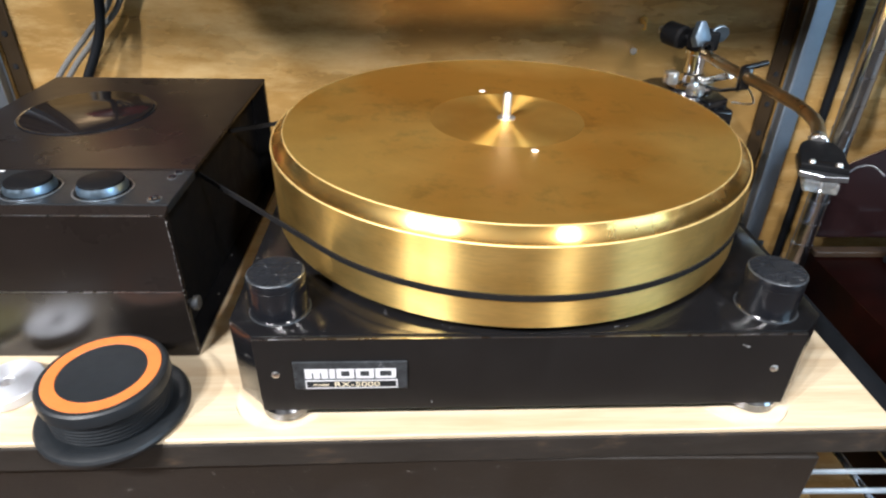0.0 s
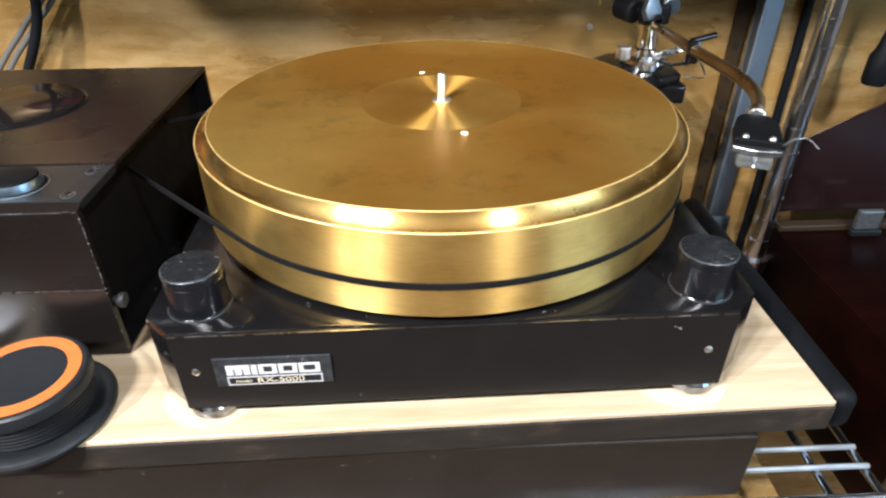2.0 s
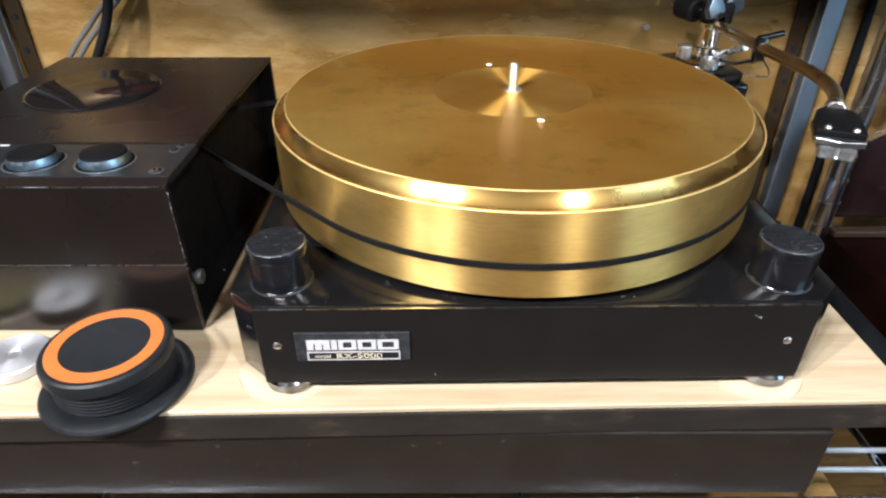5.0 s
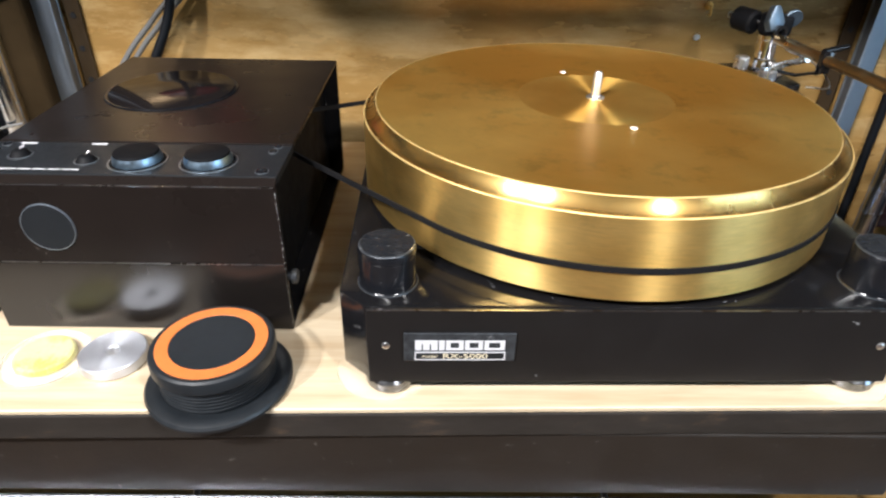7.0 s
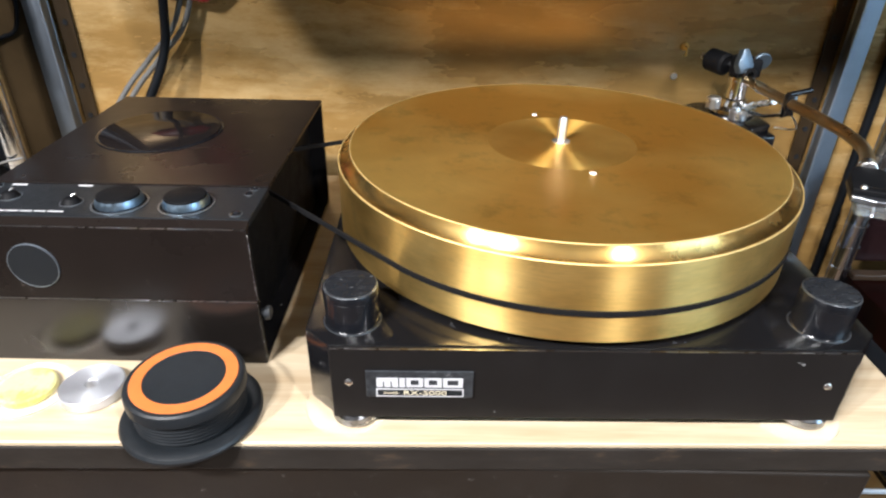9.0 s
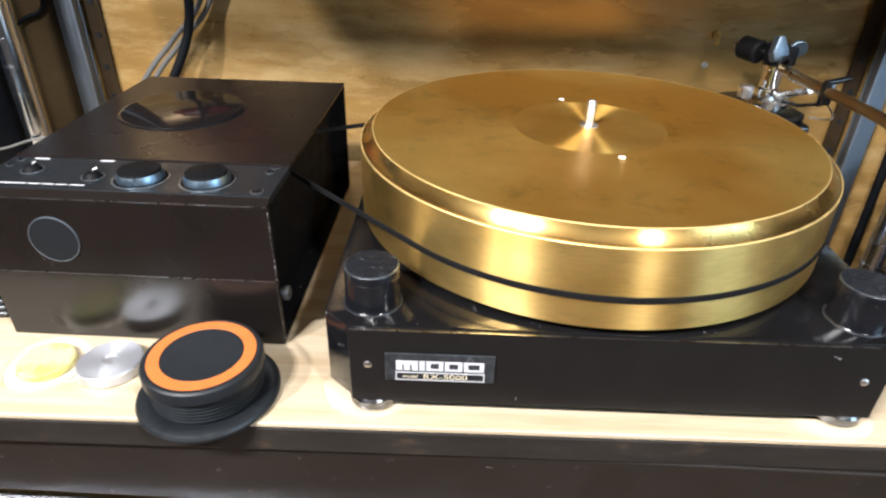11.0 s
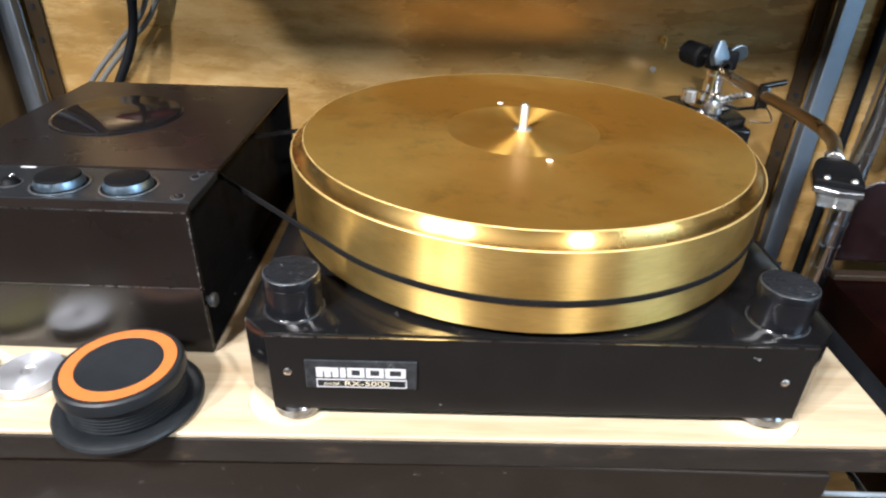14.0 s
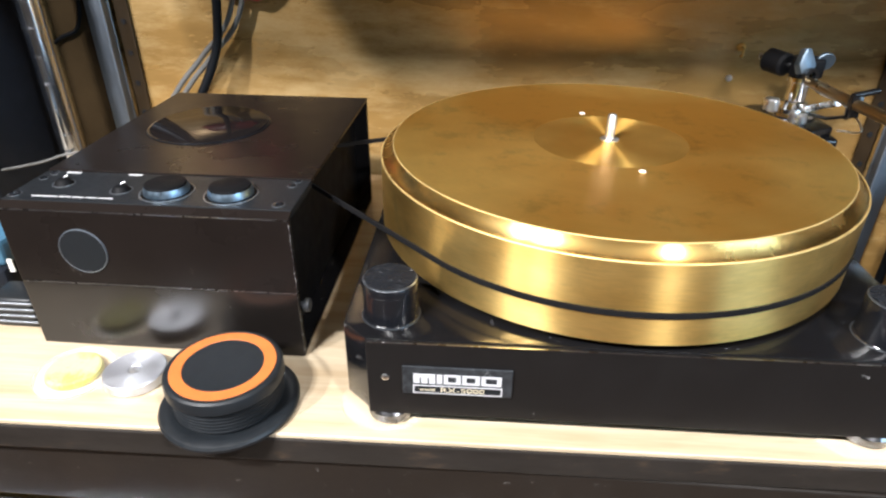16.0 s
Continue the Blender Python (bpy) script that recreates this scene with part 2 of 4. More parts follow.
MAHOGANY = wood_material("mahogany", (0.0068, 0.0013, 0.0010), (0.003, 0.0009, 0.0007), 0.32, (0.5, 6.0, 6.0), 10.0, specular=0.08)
DARK_LID = material("smoked_lid", (0.010, 0.0048, 0.0052), 0.12, 0, 0.2, 6, specular=0.3)
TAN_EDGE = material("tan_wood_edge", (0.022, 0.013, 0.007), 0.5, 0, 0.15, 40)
RED = material("red_plastic", (0.26, 0.010, 0.009), 0.35, 0, 0.1, 50)
YELLOW = material("yellow_felt", (0.44, 0.41, 0.20), 0.7, 0, 0.14, 90, 0.2, 900, wear=(0.42, 0.37, 0.04), wear_scale=34, wear_edge=0.47, wear_soft=0.12)
BLUE = material("blue_card", (0.035, 0.10, 0.16), 0.5, 0, 0.15, 40)
WHITE = material("white_plastic", (0.75, 0.74, 0.70), 0.4, 0, 0.06, 60)
NAVY = material("navy_black_fabric", (0.004, 0.006, 0.010), 0.6, 0, 0.2, 40, 0.2, 900, specular=0.2)
BUMPER = material("black_bumper_rubber", (0.003, 0.0038, 0.005), 0.6, 0, 0.2, 40, 0.1, 900, specular=0.12)
DARK_PANEL = material("dark_brown_gloss_panel", (0.030, 0.020, 0.010), 0.16, 0, 0.25, 10, 0.2, 30, specular=0.5)
MATTE_BLACK = material("matte_black_metal", (0.003, 0.0032, 0.0038), 0.6, 0, 0.2, 30, 0.1, 900, specular=0.1)
MIRROR_BLACK = material("mirror_black", (0.006, 0.005, 0.005), 0.09, 0, 0.1, 20, rough_spread=0.02, ior=1.2)
CHIP = material("bare_metal_chips", (0.16, 0.16, 0.16), 0.5, 0.3, 0.5, 300)
DRAWER = material("scuffed_drawer_paint", (0.0100, 0.0078, 0.0062), 0.4, 0, 0.3, 12, 0.1, 500, 0.08, wear=(0.11, 0.10, 0.09), wear_scale=120, wear_edge=0.635)
PLASTER = material("room_plaster", (0.30, 0.27, 0.235), 0.8, 0, 0.08, 2, 0.1, 60)
CARPET = material("room_carpet", (0.16, 0.10, 0.06), 0.95, 0, 0.2, 20, 0.3, 300)
CLEAR = material("clear_acrylic", (0.86, 0.87, 0.88), 0.05, 0, 0.01, 20, transmission=1.0, ior=1.1, rough_spread=0.02)
DISH = material("clear_dish_plastic", (0.84, 0.82, 0.76), 0.08, 0, 0.01, 20, transmission=0.92, ior=1.35, rough_spread=0.02)
CARTRIDGE = material("pale_cartridge_shell", (0.55, 0.58, 0.60), 0.14, 0, 0.05, 90, transmission=0.9, ior=1.3)
FACET_STEEL = material("faceted_steel", (0.28, 0.30, 0.33), 0.36, 1.0, 0.06, 60)

# ---- mesh helpers ----


def part(name, bm, mat, parent=None, label="", smooth=None):
    me = bpy.data.meshes.new(name)
    bmesh.ops.recalc_face_normals(bm, faces=bm.faces)
    if smooth is not None:
        lim = radians(smooth)
        for fc in bm.faces:
            fc.smooth = True
        for e in bm.edges:
            if len(e.link_faces) == 2 and e.calc_face_angle(0) > lim:
                e.smooth = False
    bm.to_mesh(me)
    bm.free()
    me.materials.append(mat)
    ob = new(name, me)
    ob.parent = parent
    if label:
        ob["label"] = label
    return ob


def thing(name, label, category, m=None, group="", kind=""):
    ob = new(name)
    ob.empty_display_size = 0.02
    if m is not None:
        ob.matrix_basis = m
    return tagged(ob, label, category, group, kind)


def box(x0, x1, y0, y1, z0, z1, bevel=0.0, seg=2, bm=None, m=None):
    own = bmesh.new()
    vs = bmesh.ops.create_cube(own, size=1.0)["verts"]
    for v in vs:
        v.co = Vector(((x0 + x1) / 2 + v.co.x * (x1 - x0), (y0 + y1) / 2 + v.co.y * (y1 - y0), (z0 + z1) / 2 + v.co.z * (z1 - z0)))
    if bevel:
        bmesh.ops.bevel(own, geom=list(own.edges), offset=bevel, segments=seg, profile=0.5, affect="EDGES")
    if m is not None:
        bmesh.ops.transform(own, matrix=m, verts=own.verts)
    return join(bm, own)


def join(bm, own):
    if bm is None:
        return own
    me = bpy.data.meshes.new("scratch")
    own.to_mesh(me)
    own.free()
    bm.from_mesh(me)
    bpy.data.meshes.remove(me)
    return bm


def lathe(profile, n=96, bm=None, m=None, closed=False):
    """Turns (radius, height) points about z. Points on the axis become one vertex."""
    own = bmesh.new()
    rings = []
    for r, z in profile:
        if r < 1e-6:
            rings.append([own.verts.new((0, 0, z))])
        else:
            rings.append([own.verts.new((r * math.cos(2 * math.pi * i / n), r * math.sin(2 * math.pi * i / n), z)) for i in range(n)])
    pairs = list(zip(rings, rings[1:]))
    if closed:
        pairs.append((rings[-1], rings[0]))
    for a, b in pairs:
        for i in range(n):
            j = (i + 1) % n
            loop = [a[i % len(a)], a[j % len(a)], b[j % len(b)], b[i % len(b)]]
            loop = [v for k, v in enumerate(loop) if v not in loop[:k]]
            if len(loop) > 2:
                own.faces.new(loop)
    if m is not None:
        bmesh.ops.transform(own, matrix=m, verts=own.verts)
    return join(bm, own)


def prism(outline, z0, z1, bevel=0.0, seg=2, bm=None, m=None):
    own = bmesh.new()
    face = own.faces.new([own.verts.new((x, y, z0)) for x, y in outline])
    up = bmesh.ops.extrude_face_region(own, geom=[face])["geom"]
    bmesh.ops.translate(own, vec=(0, 0, z1 - z0), verts=[g for g in up if isinstance(g, bmesh.types.BMVert)])
    bmesh.ops.recalc_face_normals(own, faces=own.faces)
    if bevel:
        bmesh.ops.bevel(own, geom=list(own.edges), offset=bevel, segments=seg, profile=0.5, affect="EDGES")
    if m is not None:
        bmesh.ops.transform(own, matrix=m, verts=own.verts)
    return join(bm, own)


def smooth_path(points, steps=10):
    """Catmull-Rom through the points."""
    p = [Vector(q) for q in points]
    p = [2 * p[0] - p[1], *p, 2 * p[-1] - p[-2]]
    out = []
    for a, b, c, d in zip(p, p[1:], p[2:], p[3:]):
        for i in range(steps):
            t = i / steps
            out.append(0.5 * (2 * b + (c - a) * t + (2 * a - 5 * b + 4 * c - d) * t * t + (3 * b - a - 3 * c + d) * t ** 3))
    return [*out, p[-2]]


def tube(points, radius, n=12, bm=None, radii=None):
    own = bmesh.new()
    pts = [Vector(q) for q in points]
    rings = []
    side = None
    for i, q in enumerate(pts):
        way = (pts[min(i + 1, len(pts) - 1)] - pts[max(i - 1, 0)]).normalized()
        if side is None:
            side = way.orthogonal().normalized()
        side = (side - way * side.dot(way)).normalized()
        other = way.cross(side)
        r = radii[i] if radii else radius
        rings.append([own.verts.new(q + r * (math.cos(2 * math.pi * k / n) * side + math.sin(2 * math.pi * k / n) * other)) for k in range(n)])
    for a, b in zip(rings, rings[1:]):
        for k in range(n):
            own.faces.new([a[k], a[(k + 1) % n], b[(k + 1) % n], b[k]])
    own.faces.new(rings[0])
    own.faces.new(rings[-1])
    return join(bm, own)


def along(a, b):
    """Pose with z from a to b."""
    a, b = Vector(a), Vector(b)
    return Matrix.Translation(a) @ (b - a).to_track_quat("Z", "Y").to_matrix().to_4x4()


def rod(a, b, r, n=16, bm=None, edge=0.0):
    h = (Vector(b) - Vector(a)).length
    e = min(edge, r * 0.9)
    prof = [(0, 0), (r - e, 0), (r, e), (r, h - e), (r - e, h), (0, h)] if e else [(0, 0), (r, 0), (r, h), (0, h)]
    return lathe(prof, n, bm, along(a, b))


def writing(name, text, size, m, mat, parent, depth=0.0002, label="", width=1.0):
    cu = bpy.data.curves.new("scratch_text", "FONT")
    cu.body, cu.size, cu.extrude, cu.align_x, cu.align_y = text, size, depth, "LEFT", "BOTTOM_BASELINE"
    ob = new("scratch_text", cu)
    me = bpy.data.meshes.new_from_object(ob.evaluated_get(bpy.context.evaluated_depsgraph_get()))
    bpy.data.objects.remove(ob)
    me.transform(m @ Matrix.Diagonal((width, 1, 1, 1)))
    me.materials.clear()
    me.materials.append(mat)
    made = new(name, me)
    made.parent = parent
    if label:
        made["label"] = label
    return made


# ---- setting: room, back panel, board ----
def slab(name, *args, mat=PLASTER, label="", category=""):
    return tagged(part(name, box(*args), mat), label, category, kind="structure")


slab("floor", -2.2, 2.2, -3.2, 0.6, -0.95, -0.9, mat=CARPET, label="brown carpet floor of the dim room", category="floor")
slab("ceiling", -2.2, 2.2, -3.2, 0.6, 1.55, 1.6, label="plain ceiling over the listening room", category="ceiling")
slab("wall_south", -2.2, 2.2, -3.25, -3.2, -0.9, 1.55, label="plain plaster wall of the room", category="wall")
slab("wall_west", -2.25, -2.2, -3.2, 0.6, -0.9, 1.55, label="plain plaster wall of the room", category="wall")
slab("wall_east", 2.2, 2.25, -3.2, 0.6, -0.9, 1.55, label="plain plaster wall of the room", category="wall")
slab("wall_north", -2.2, 2.2, 0.6, 0.65, -0.9, 1.55, label="plain plaster wall behind the rack", category="wall")
slab("back_panel", -1.3, 1.3, 0.397, 0.412, -0.88, 1.3, mat=WALL_GOLD, label="glossy gold-brown lacquered panel behind the rack", category="back panel")

tagged(part("side_panel", box(-0.75, -0.5035, 0.3905, 0.3965, -0.7, 0.9, 0.0008, 1), DARK_PANEL), "dark brown glossy panel beside the upright", "panel", kind="structure")

tagged(part("edge_strip", box(-0.5530, -0.5440, 0.3840, 0.3900, -0.7, 0.9, 0.0010, 2), BROWN_TRIM), "brown metal strip along the dark side panel", "trim", kind="structure")

board = thing("shelf_board", "thick pale pine board with black painted edge", "shelf board", pose(0.2095, -0.0056, 0, 0, 0, 1.15), kind="structure")
part("board_top", box(-0.78, 0, 0, 0.375, -0.0035, 0, 0.0006, 1), PINE, board, "bare pale pine surface")
part("board_core", box(-0.7805, 0.0006, -0.0008, 0.3755, -0.021, -0.0036, 0.001, 2), BOARD_EDGE, board, "scuffed black painted edge")
under = thing("drawer_box", "scuffed black painted box under the board", "box")
part("carcass", box(-0.62, 0.170, 0.0, 0.33, -0.0745, -0.0215, 0.0015, 2), DRAWER, under)
part("front_panel", box(-0.621, 0.171, -0.0095, -0.0004, -0.0742, -0.0218, 0.0012, 2), DRAWER, under, "scuffed dark front panel")
# unseen board, added to keep lamp light off the upper back panel
upper = part("shade_board", box(-0.450, 1.1, 0.02, 0.39, 0.4130, 0.4330, 0.001, 1), TAN_EDGE)
tagged(upper, "unseen dark brown board that shades the back panel", "shelf board", kind="structure")
lower = part("lower_shelf", box(-0.53, 0.245, -0.01, 0.39, -0.165, -0.150, 0.001, 1), WALL_GOLD)
tagged(lower, "glossy brown lower shelf under the wire shelf", "shelf board", kind="structure")

# ---- chrome wire rack ----
rack = thing("wire_rack", "chrome wire shelving rack with grooved round poles", "rack")


def pole(x, y, z0, z1, r=0.0100):
    prof = [(0, z0), (r, z0)]
    z = z0 + 0.0127
    while z < z1 - 0.01:
        prof += [(r, z - 0.0010), (r + 0.0008, z - 0.0006), (r + 0.0008, z + 0.0006), (r, z + 0.0010)]
        z += 0.0254
    prof += [(r, z1), (0, z1)]
    return part("pole", lathe(prof, 28, m=pose(x, y, 0)), RACK_CHROME, rack, smooth=25)


pole(0.349, 0.317, -0.9, 0.75)
pole(-0.509, 0.315, -0.9, 0.75)
pole(0.292, -0.004, -0.9, 0.75)
pole(-0.509, -0.002, -0.9, -0.04)
RZ = -0.078
for x, y, cz in ((0.349, 0.317, -0.140), (-0.509, 0.315, RZ), (0.292, -0.004, RZ), (-0.509, -0.002, RZ)):
    part("collar", lathe([(0.0109, -0.018), (0.0165, -0.018), (0.0150, 0.016), (0.0109, 0.016)], 28, m=pose(x, y, cz)), RACK_CHROME, rack, smooth=30)
for y in (-0.013, 0.328):
    part("shelf_rod", tube([(-0.495, y, RZ), (0.276, y, RZ)], 0.0033, 10), RACK_CHROME, rack, smooth=40)
    part("shelf_rod", tube([(-0.495, y, RZ - 0.03), (0.276, y, RZ - 0.03)], 0.0028, 10), RACK_CHROME, rack, smooth=40)
    zig = [(-0.49 + 0.04 * i, y, RZ - (0.003 if i % 2 else 0.027)) for i in range(20)]
    part("truss_wire", tube(zig, 0.0022, 8), RACK_CHROME, rack, smooth=40)
for i in range(22):
    y = 0.008 + 0.0148 * i
    part("shelf_wire", tube([(-0.50, y, RZ + 0.003), (0.264 if i < 2 else 0.160, y, RZ + 0.003)], 0.0018, 8), WIRE, rack, smooth=40)
for x in (-0.25, 0.0, 0.2315, 0.264):
    part("cross_rod", tube([(x, -0.013, RZ - 0.002), (x, 0.328, RZ - 0.002)], 0.0028, 10), RACK_CHROME, rack, smooth=40)

# ---- aluminium uprights with slotted strips on the back panel ----


def upright(x, side, name):
    up = thing(name, "aluminium angle upright with brown slotted strip", "upright", group="uprights on the back panel")
    part("flange", box(x - 0.013, x + 0.013, 0.386, 0.389, -0.7, 0.9, 0.0006, 1), ALUMINIUM, up)
    part("web", box(x - 0.013 if side > 0 else x + 0.010, x - 0.010 if side > 0 else x + 0.013, 0.374, 0.3858, -0.7, 0.9, 0.0005, 1), ALUMINIUM, up)
    sx = x - side * 0.0215
    strip = part("slotted_strip", box(sx - 0.0075, sx + 0.0075, 0.3925, 0.3955, -0.7, 0.9, 0.0004, 1), BROWN_STRIP, up, "brown strip with round holes")
    for i in range(30):
        z = -0.3 + 0.032 * i
        part("hole", rod((sx, 0.3915, z), (sx, 0.3926, z), 0.0028, 10), BLACK_RUBBER, strip)
    return up


upright(-0.4885, -1, "upright")
right_up = upright(0.331, 1, "upright")
foot = part("foot_bracket", box(0.3155, 0.3425, 0.3700, 0.3735, -0.133, -0.105, 0.0012, 2), DIMMED_METAL, right_up, "pale foot bracket with two dark screws", smooth=30)
for bz in (-0.112, -0.128):
    part("bracket_screw", rod((0.322, 0.3702, bz), (0.322, 0.3685, bz), 0.0032, 14, edge=0.0006), BLACK_RUBBER, foot, smooth=40)

# ---- turntable ----
CX, CY = -0.0005, 0.155
turntable = thing("turntable", "black turntable with a thick brass platter", "turntable")
W2, CH, DEP = 0.1563, 0.0145, 0.309
W3 = W2 + 0.0034
outline = [(-W2 + CH, 0.0012), (W3 - CH, 0.0012), (W3, CH), (W3, DEP - CH), (W3 - CH, DEP), (-W2 + CH, DEP), (-W2, DEP - CH), (-W2, CH)]
SKEW = pose(-0.142, 0, 0, 0, 0, 0.85) @ pose(0.142, 0, 0)
base = part("base", prism(outline, 0.0092, 0.0586, 0.0011, 2), BLACK_SATIN, turntable, "scuffed satin black base with cut corners", smooth=30)
front = part("front_plate", box(-W2 + CH + 0.0004, W3 - CH - 0.0004, -0.0012, 0.0011, 0.0088, 0.0580, 0.0004, 2), BLACK_FRONT, turntable)
base.matrix_basis = front.matrix_basis = SKEW
for sx in (-0.1317, 0.1330):
    screw = part("screw", lathe([(0, 0.0010), (0.0012, 0.0009), (0.0021, 0.0004), (0.0023, -0.0005), (0, -0.0005)], 18,
                        m=pose(sx, -0.0012, 0.0347, 90)), STEEL, turntable, smooth=40)
    screw.matrix_basis = SKEW


def corner_post(x, y):
    r, h = 0.0151, 0.0236
    ob = part("corner_post", lathe([(0, h), (0.011, h + 0.0001), (r - 0.0010, h - 0.0002), (r - 0.0003, h - 0.0006), (r, h - 0.0013), (r, h - 0.0050), (r - 0.0003, h - 0.0052), (r, h - 0.0054),
                                    (r, 0.001), (r + 0.0008, 0), (0, 0)], 64, m=pose(x, y, 0.0586)), BLACK_POST, turntable, "scratched black cylinder post", smooth=35)
    part("post_top", lathe([(0, 0.0002), (r - 0.0013, 0.0002), (r - 0.0012, -0.0003)], 64, m=pose(x, y, 0.0586 + h)), POST_TOP, ob, "scratched top face", smooth=30)
    # thin paler ring that draws the highlight along the post's bevel
    part("top_rim", lathe([(r - 0.0011, -0.0001), (r - 0.0006, -0.0003), (r - 0.0002, -0.0007), (r - 0.0008, -0.0008)], 64, m=pose(x, y, 0.0588 + h), closed=True), PLATE_DARK, ob, "paler rim in place of the edge highlight", smooth=60)
    part("ring_edge", lathe([(r + 0.0004, 0), (r + 0.0013, 0), (r + 0.0011, 0.0004), (r + 0.0005, 0.0004)], 64, m=pose(x, y, 0.0587), closed=True), PLATE_DARK, ob, "pale ring at the foot")
    return ob


corner_post(-0.1315, 0.0248)
corner_post(0.1325, 0.0268)
corner_post(0.1305, 0.2880)
for fx, near in ((-0.131, 0.0105), (0.1335, 0.0150)):
    for fy in (near, 0.285):
        part("foot", lathe([(0, 0.0002), (0.0125, 0.0002), (0.0135, 0.0012), (0.0135, 0.006), (0.012, 0.0076), (0, 0.0076)], 40, m=pose(fx, fy, 0.0014)), FOOT_STEEL, turntable, smooth=35)
for fx in (-0.131, 0.1335):
    pad = part("foot_disc", lathe([(0, 0), (0.0265, 0), (0.027, 0.0005), (0.0265, 0.0013), (0, 0.0013)], 64, m=pose(fx - 0.004, 0.0195, 0.0002)), CLEAR)
    pad.visible_shadow = False
    tagged(pad, "clear round acrylic pad under turntable foot", "foot pad", "pads under the turntable feet")

# platter
R, RD, ZT, ZB, ZE = 0.1545, 0.1464, 0.1190, 0.0633, 0.1119
platter = part("platter", lathe([(0.02, ZB), (R - 0.0012, ZB), (R, ZB + 0.001), (R, ZE - 0.0006), (R - 0.0006, ZE)],
                                256, m=pose(CX, CY, 0)), BRASS_SIDE, turntable, "thick polished brass platter", smooth=24)
ledge = [(R - 0.0006, ZE), (R - 0.0018, ZE + 0.0001)]
for k in range(9):
    f = k / 8
    ledge.append((R - 0.0024 - 0.0056 * (1.35 * f - 0.35 * f * f), ZE + 0.0002 + 0.0061 * (0.60 * f + 0.40 * f * f)))
part("outer_rim", lathe([(R - 0.0001, ZE - 0.0008), (R + 0.0001, ZE - 0.0006), (R, ZE - 0.0003), (R - 0.0003, ZE + 0.0001), (R - 0.0007, ZE + 0.0002), (R - 0.0010, ZE)], 256, m=pose(CX, CY, 0)), BRASS_RIM, platter, "bright rounded outer rim", smooth=60)
part("dish_rim", lathe([(RD + 0.0002, ZT - 0.0007), (RD + 0.0002, ZT - 0.0003), (RD, ZT), (RD - 0.0003, ZT + 0.0001), (RD - 0.0005, ZT)], 256, m=pose(CX, CY, 0)), BRASS_RIM, platter, "bright rounded dish rim", smooth=60)
part("platter_ledge", lathe([*ledge, (RD - 0.0001, ZT - 0.0008)], 256, m=pose(CX, CY, 0)), BRASS_LEDGE, platter, "polished concave shoulder", smooth=24)
part("platter_top", lathe([(RD + 0.0001, ZT - 0.0006), (RD - 0.0004, ZT), (0.0520, ZT), (0.0515, ZT - 0.0002)], 256, m=pose(CX, CY, 0)), BRASS_TOP, platter, "dull brown-stained brass top", smooth=24)
part("label_recess", lathe([(0.0515, ZT - 0.0002), (0.0495, ZT - 0.0003), (0.006, ZT - 0.0003), (0, ZT - 0.0003)], 192, m=pose(CX, CY, 0)), BRASS_LABEL, platter, "finely turned brass centre", smooth=24)
part("spindle", lathe([(0.0062, ZT - 0.0008), (0.0062, ZT + 0.0004), (0.0030, ZT + 0.0010), (0.0030, ZT + 0.0155), (0.0022, ZT + 0.0172), (0, ZT + 0.0176)], 40, m=pose(CX, CY, 0)), SPINDLE, platter, "polished steel spindle", smooth=35)
for dx_, dy_ in ((0.0104, 0.0980), (-0.0122, 0.2122)):
    part("lift_hole_plug", lathe([(0, 0.0006), (0.0017, 0.0005), (0.0022, 0.0001), (0.0022, -0.0003), (0, -0.0003)], 20, m=pose(dx_, dy_, ZT)), WHITE, platter, "small bright plug", smooth=40)
part("bearing_boss", lathe([(0.055, 0.0588), (0.055, ZB + 0.0005), (0.02, ZB + 0.0005)], 64, m=pose(CX, CY, 0)), BLACK_SATIN, turntable)

# name plate
plate = part("name_plate", box(-0.1223, -0.0634, -0.0026, -0.0013, 0.0238, 0.0424, 0.0004, 2), PLATE_DARK, turntable, "grey metal name plate")
plate.matrix_basis = SKEW @ pose(0, 0, 0.0014)
x = -0.1163
for w, ring in ((0.0118, None), (0.0030, False), (0.0092, True), (0.0095, True), (0.0108, True)):
    z0, z1 = 0.0315, 0.0380
    if ring is None:
        bm = box(x, x + w, -0.00285, -0.0026, z0 + 0.0040, z1)
        for k in range(3):
            box(x + 0.0042 * k, x + 0.0042 * k + 0.0034, -0.00285, -0.0026, z0, z0 + 0.0040, bm=bm)
    elif ring:
        bm = box(x, x + w, -0.00285, -0.0026, z1 - 0.0014, z1)
        box(x, x + w, -0.00285, -0.0026, z0, z0 + 0.0014, bm=bm)
        box(x, x + 0.0024, -0.00285, -0.0026, z0 + 0.0014, z1 - 0.0014, bm=bm)
        box(x + w - 0.0024, x + w, -0.00285, -0.0026, z0 + 0.0014, z1 - 0.0014, bm=bm)
    else:
        bm = box(x, x + w, -0.00285, -0.0026, z0, z1)
    part("logo_bar", bm, WHITE_INK, plate)
    x += w + 0.0007
bm = box(-0.1166, -0.0686, -0.0028, -0.0026, 0.0246, 0.0253)
box(-0.1166, -0.0686, -0.0028, -0.0026, 0.0296, 0.0303, bm=bm)
box(-0.1166, -0.1159, -0.0028, -0.0026, 0.0253, 0.0296, bm=bm)
box(-0.0693, -0.0686, -0.0028, -0.0026, 0.0253, 0.0296, bm=bm)
part("plate_border", bm, WHITE_INK, plate)
part("plate_field", box(-0.1159, -0.0693, -0.0027, -0.0026, 0.0253, 0.0296), BLACK_RUBBER, plate)
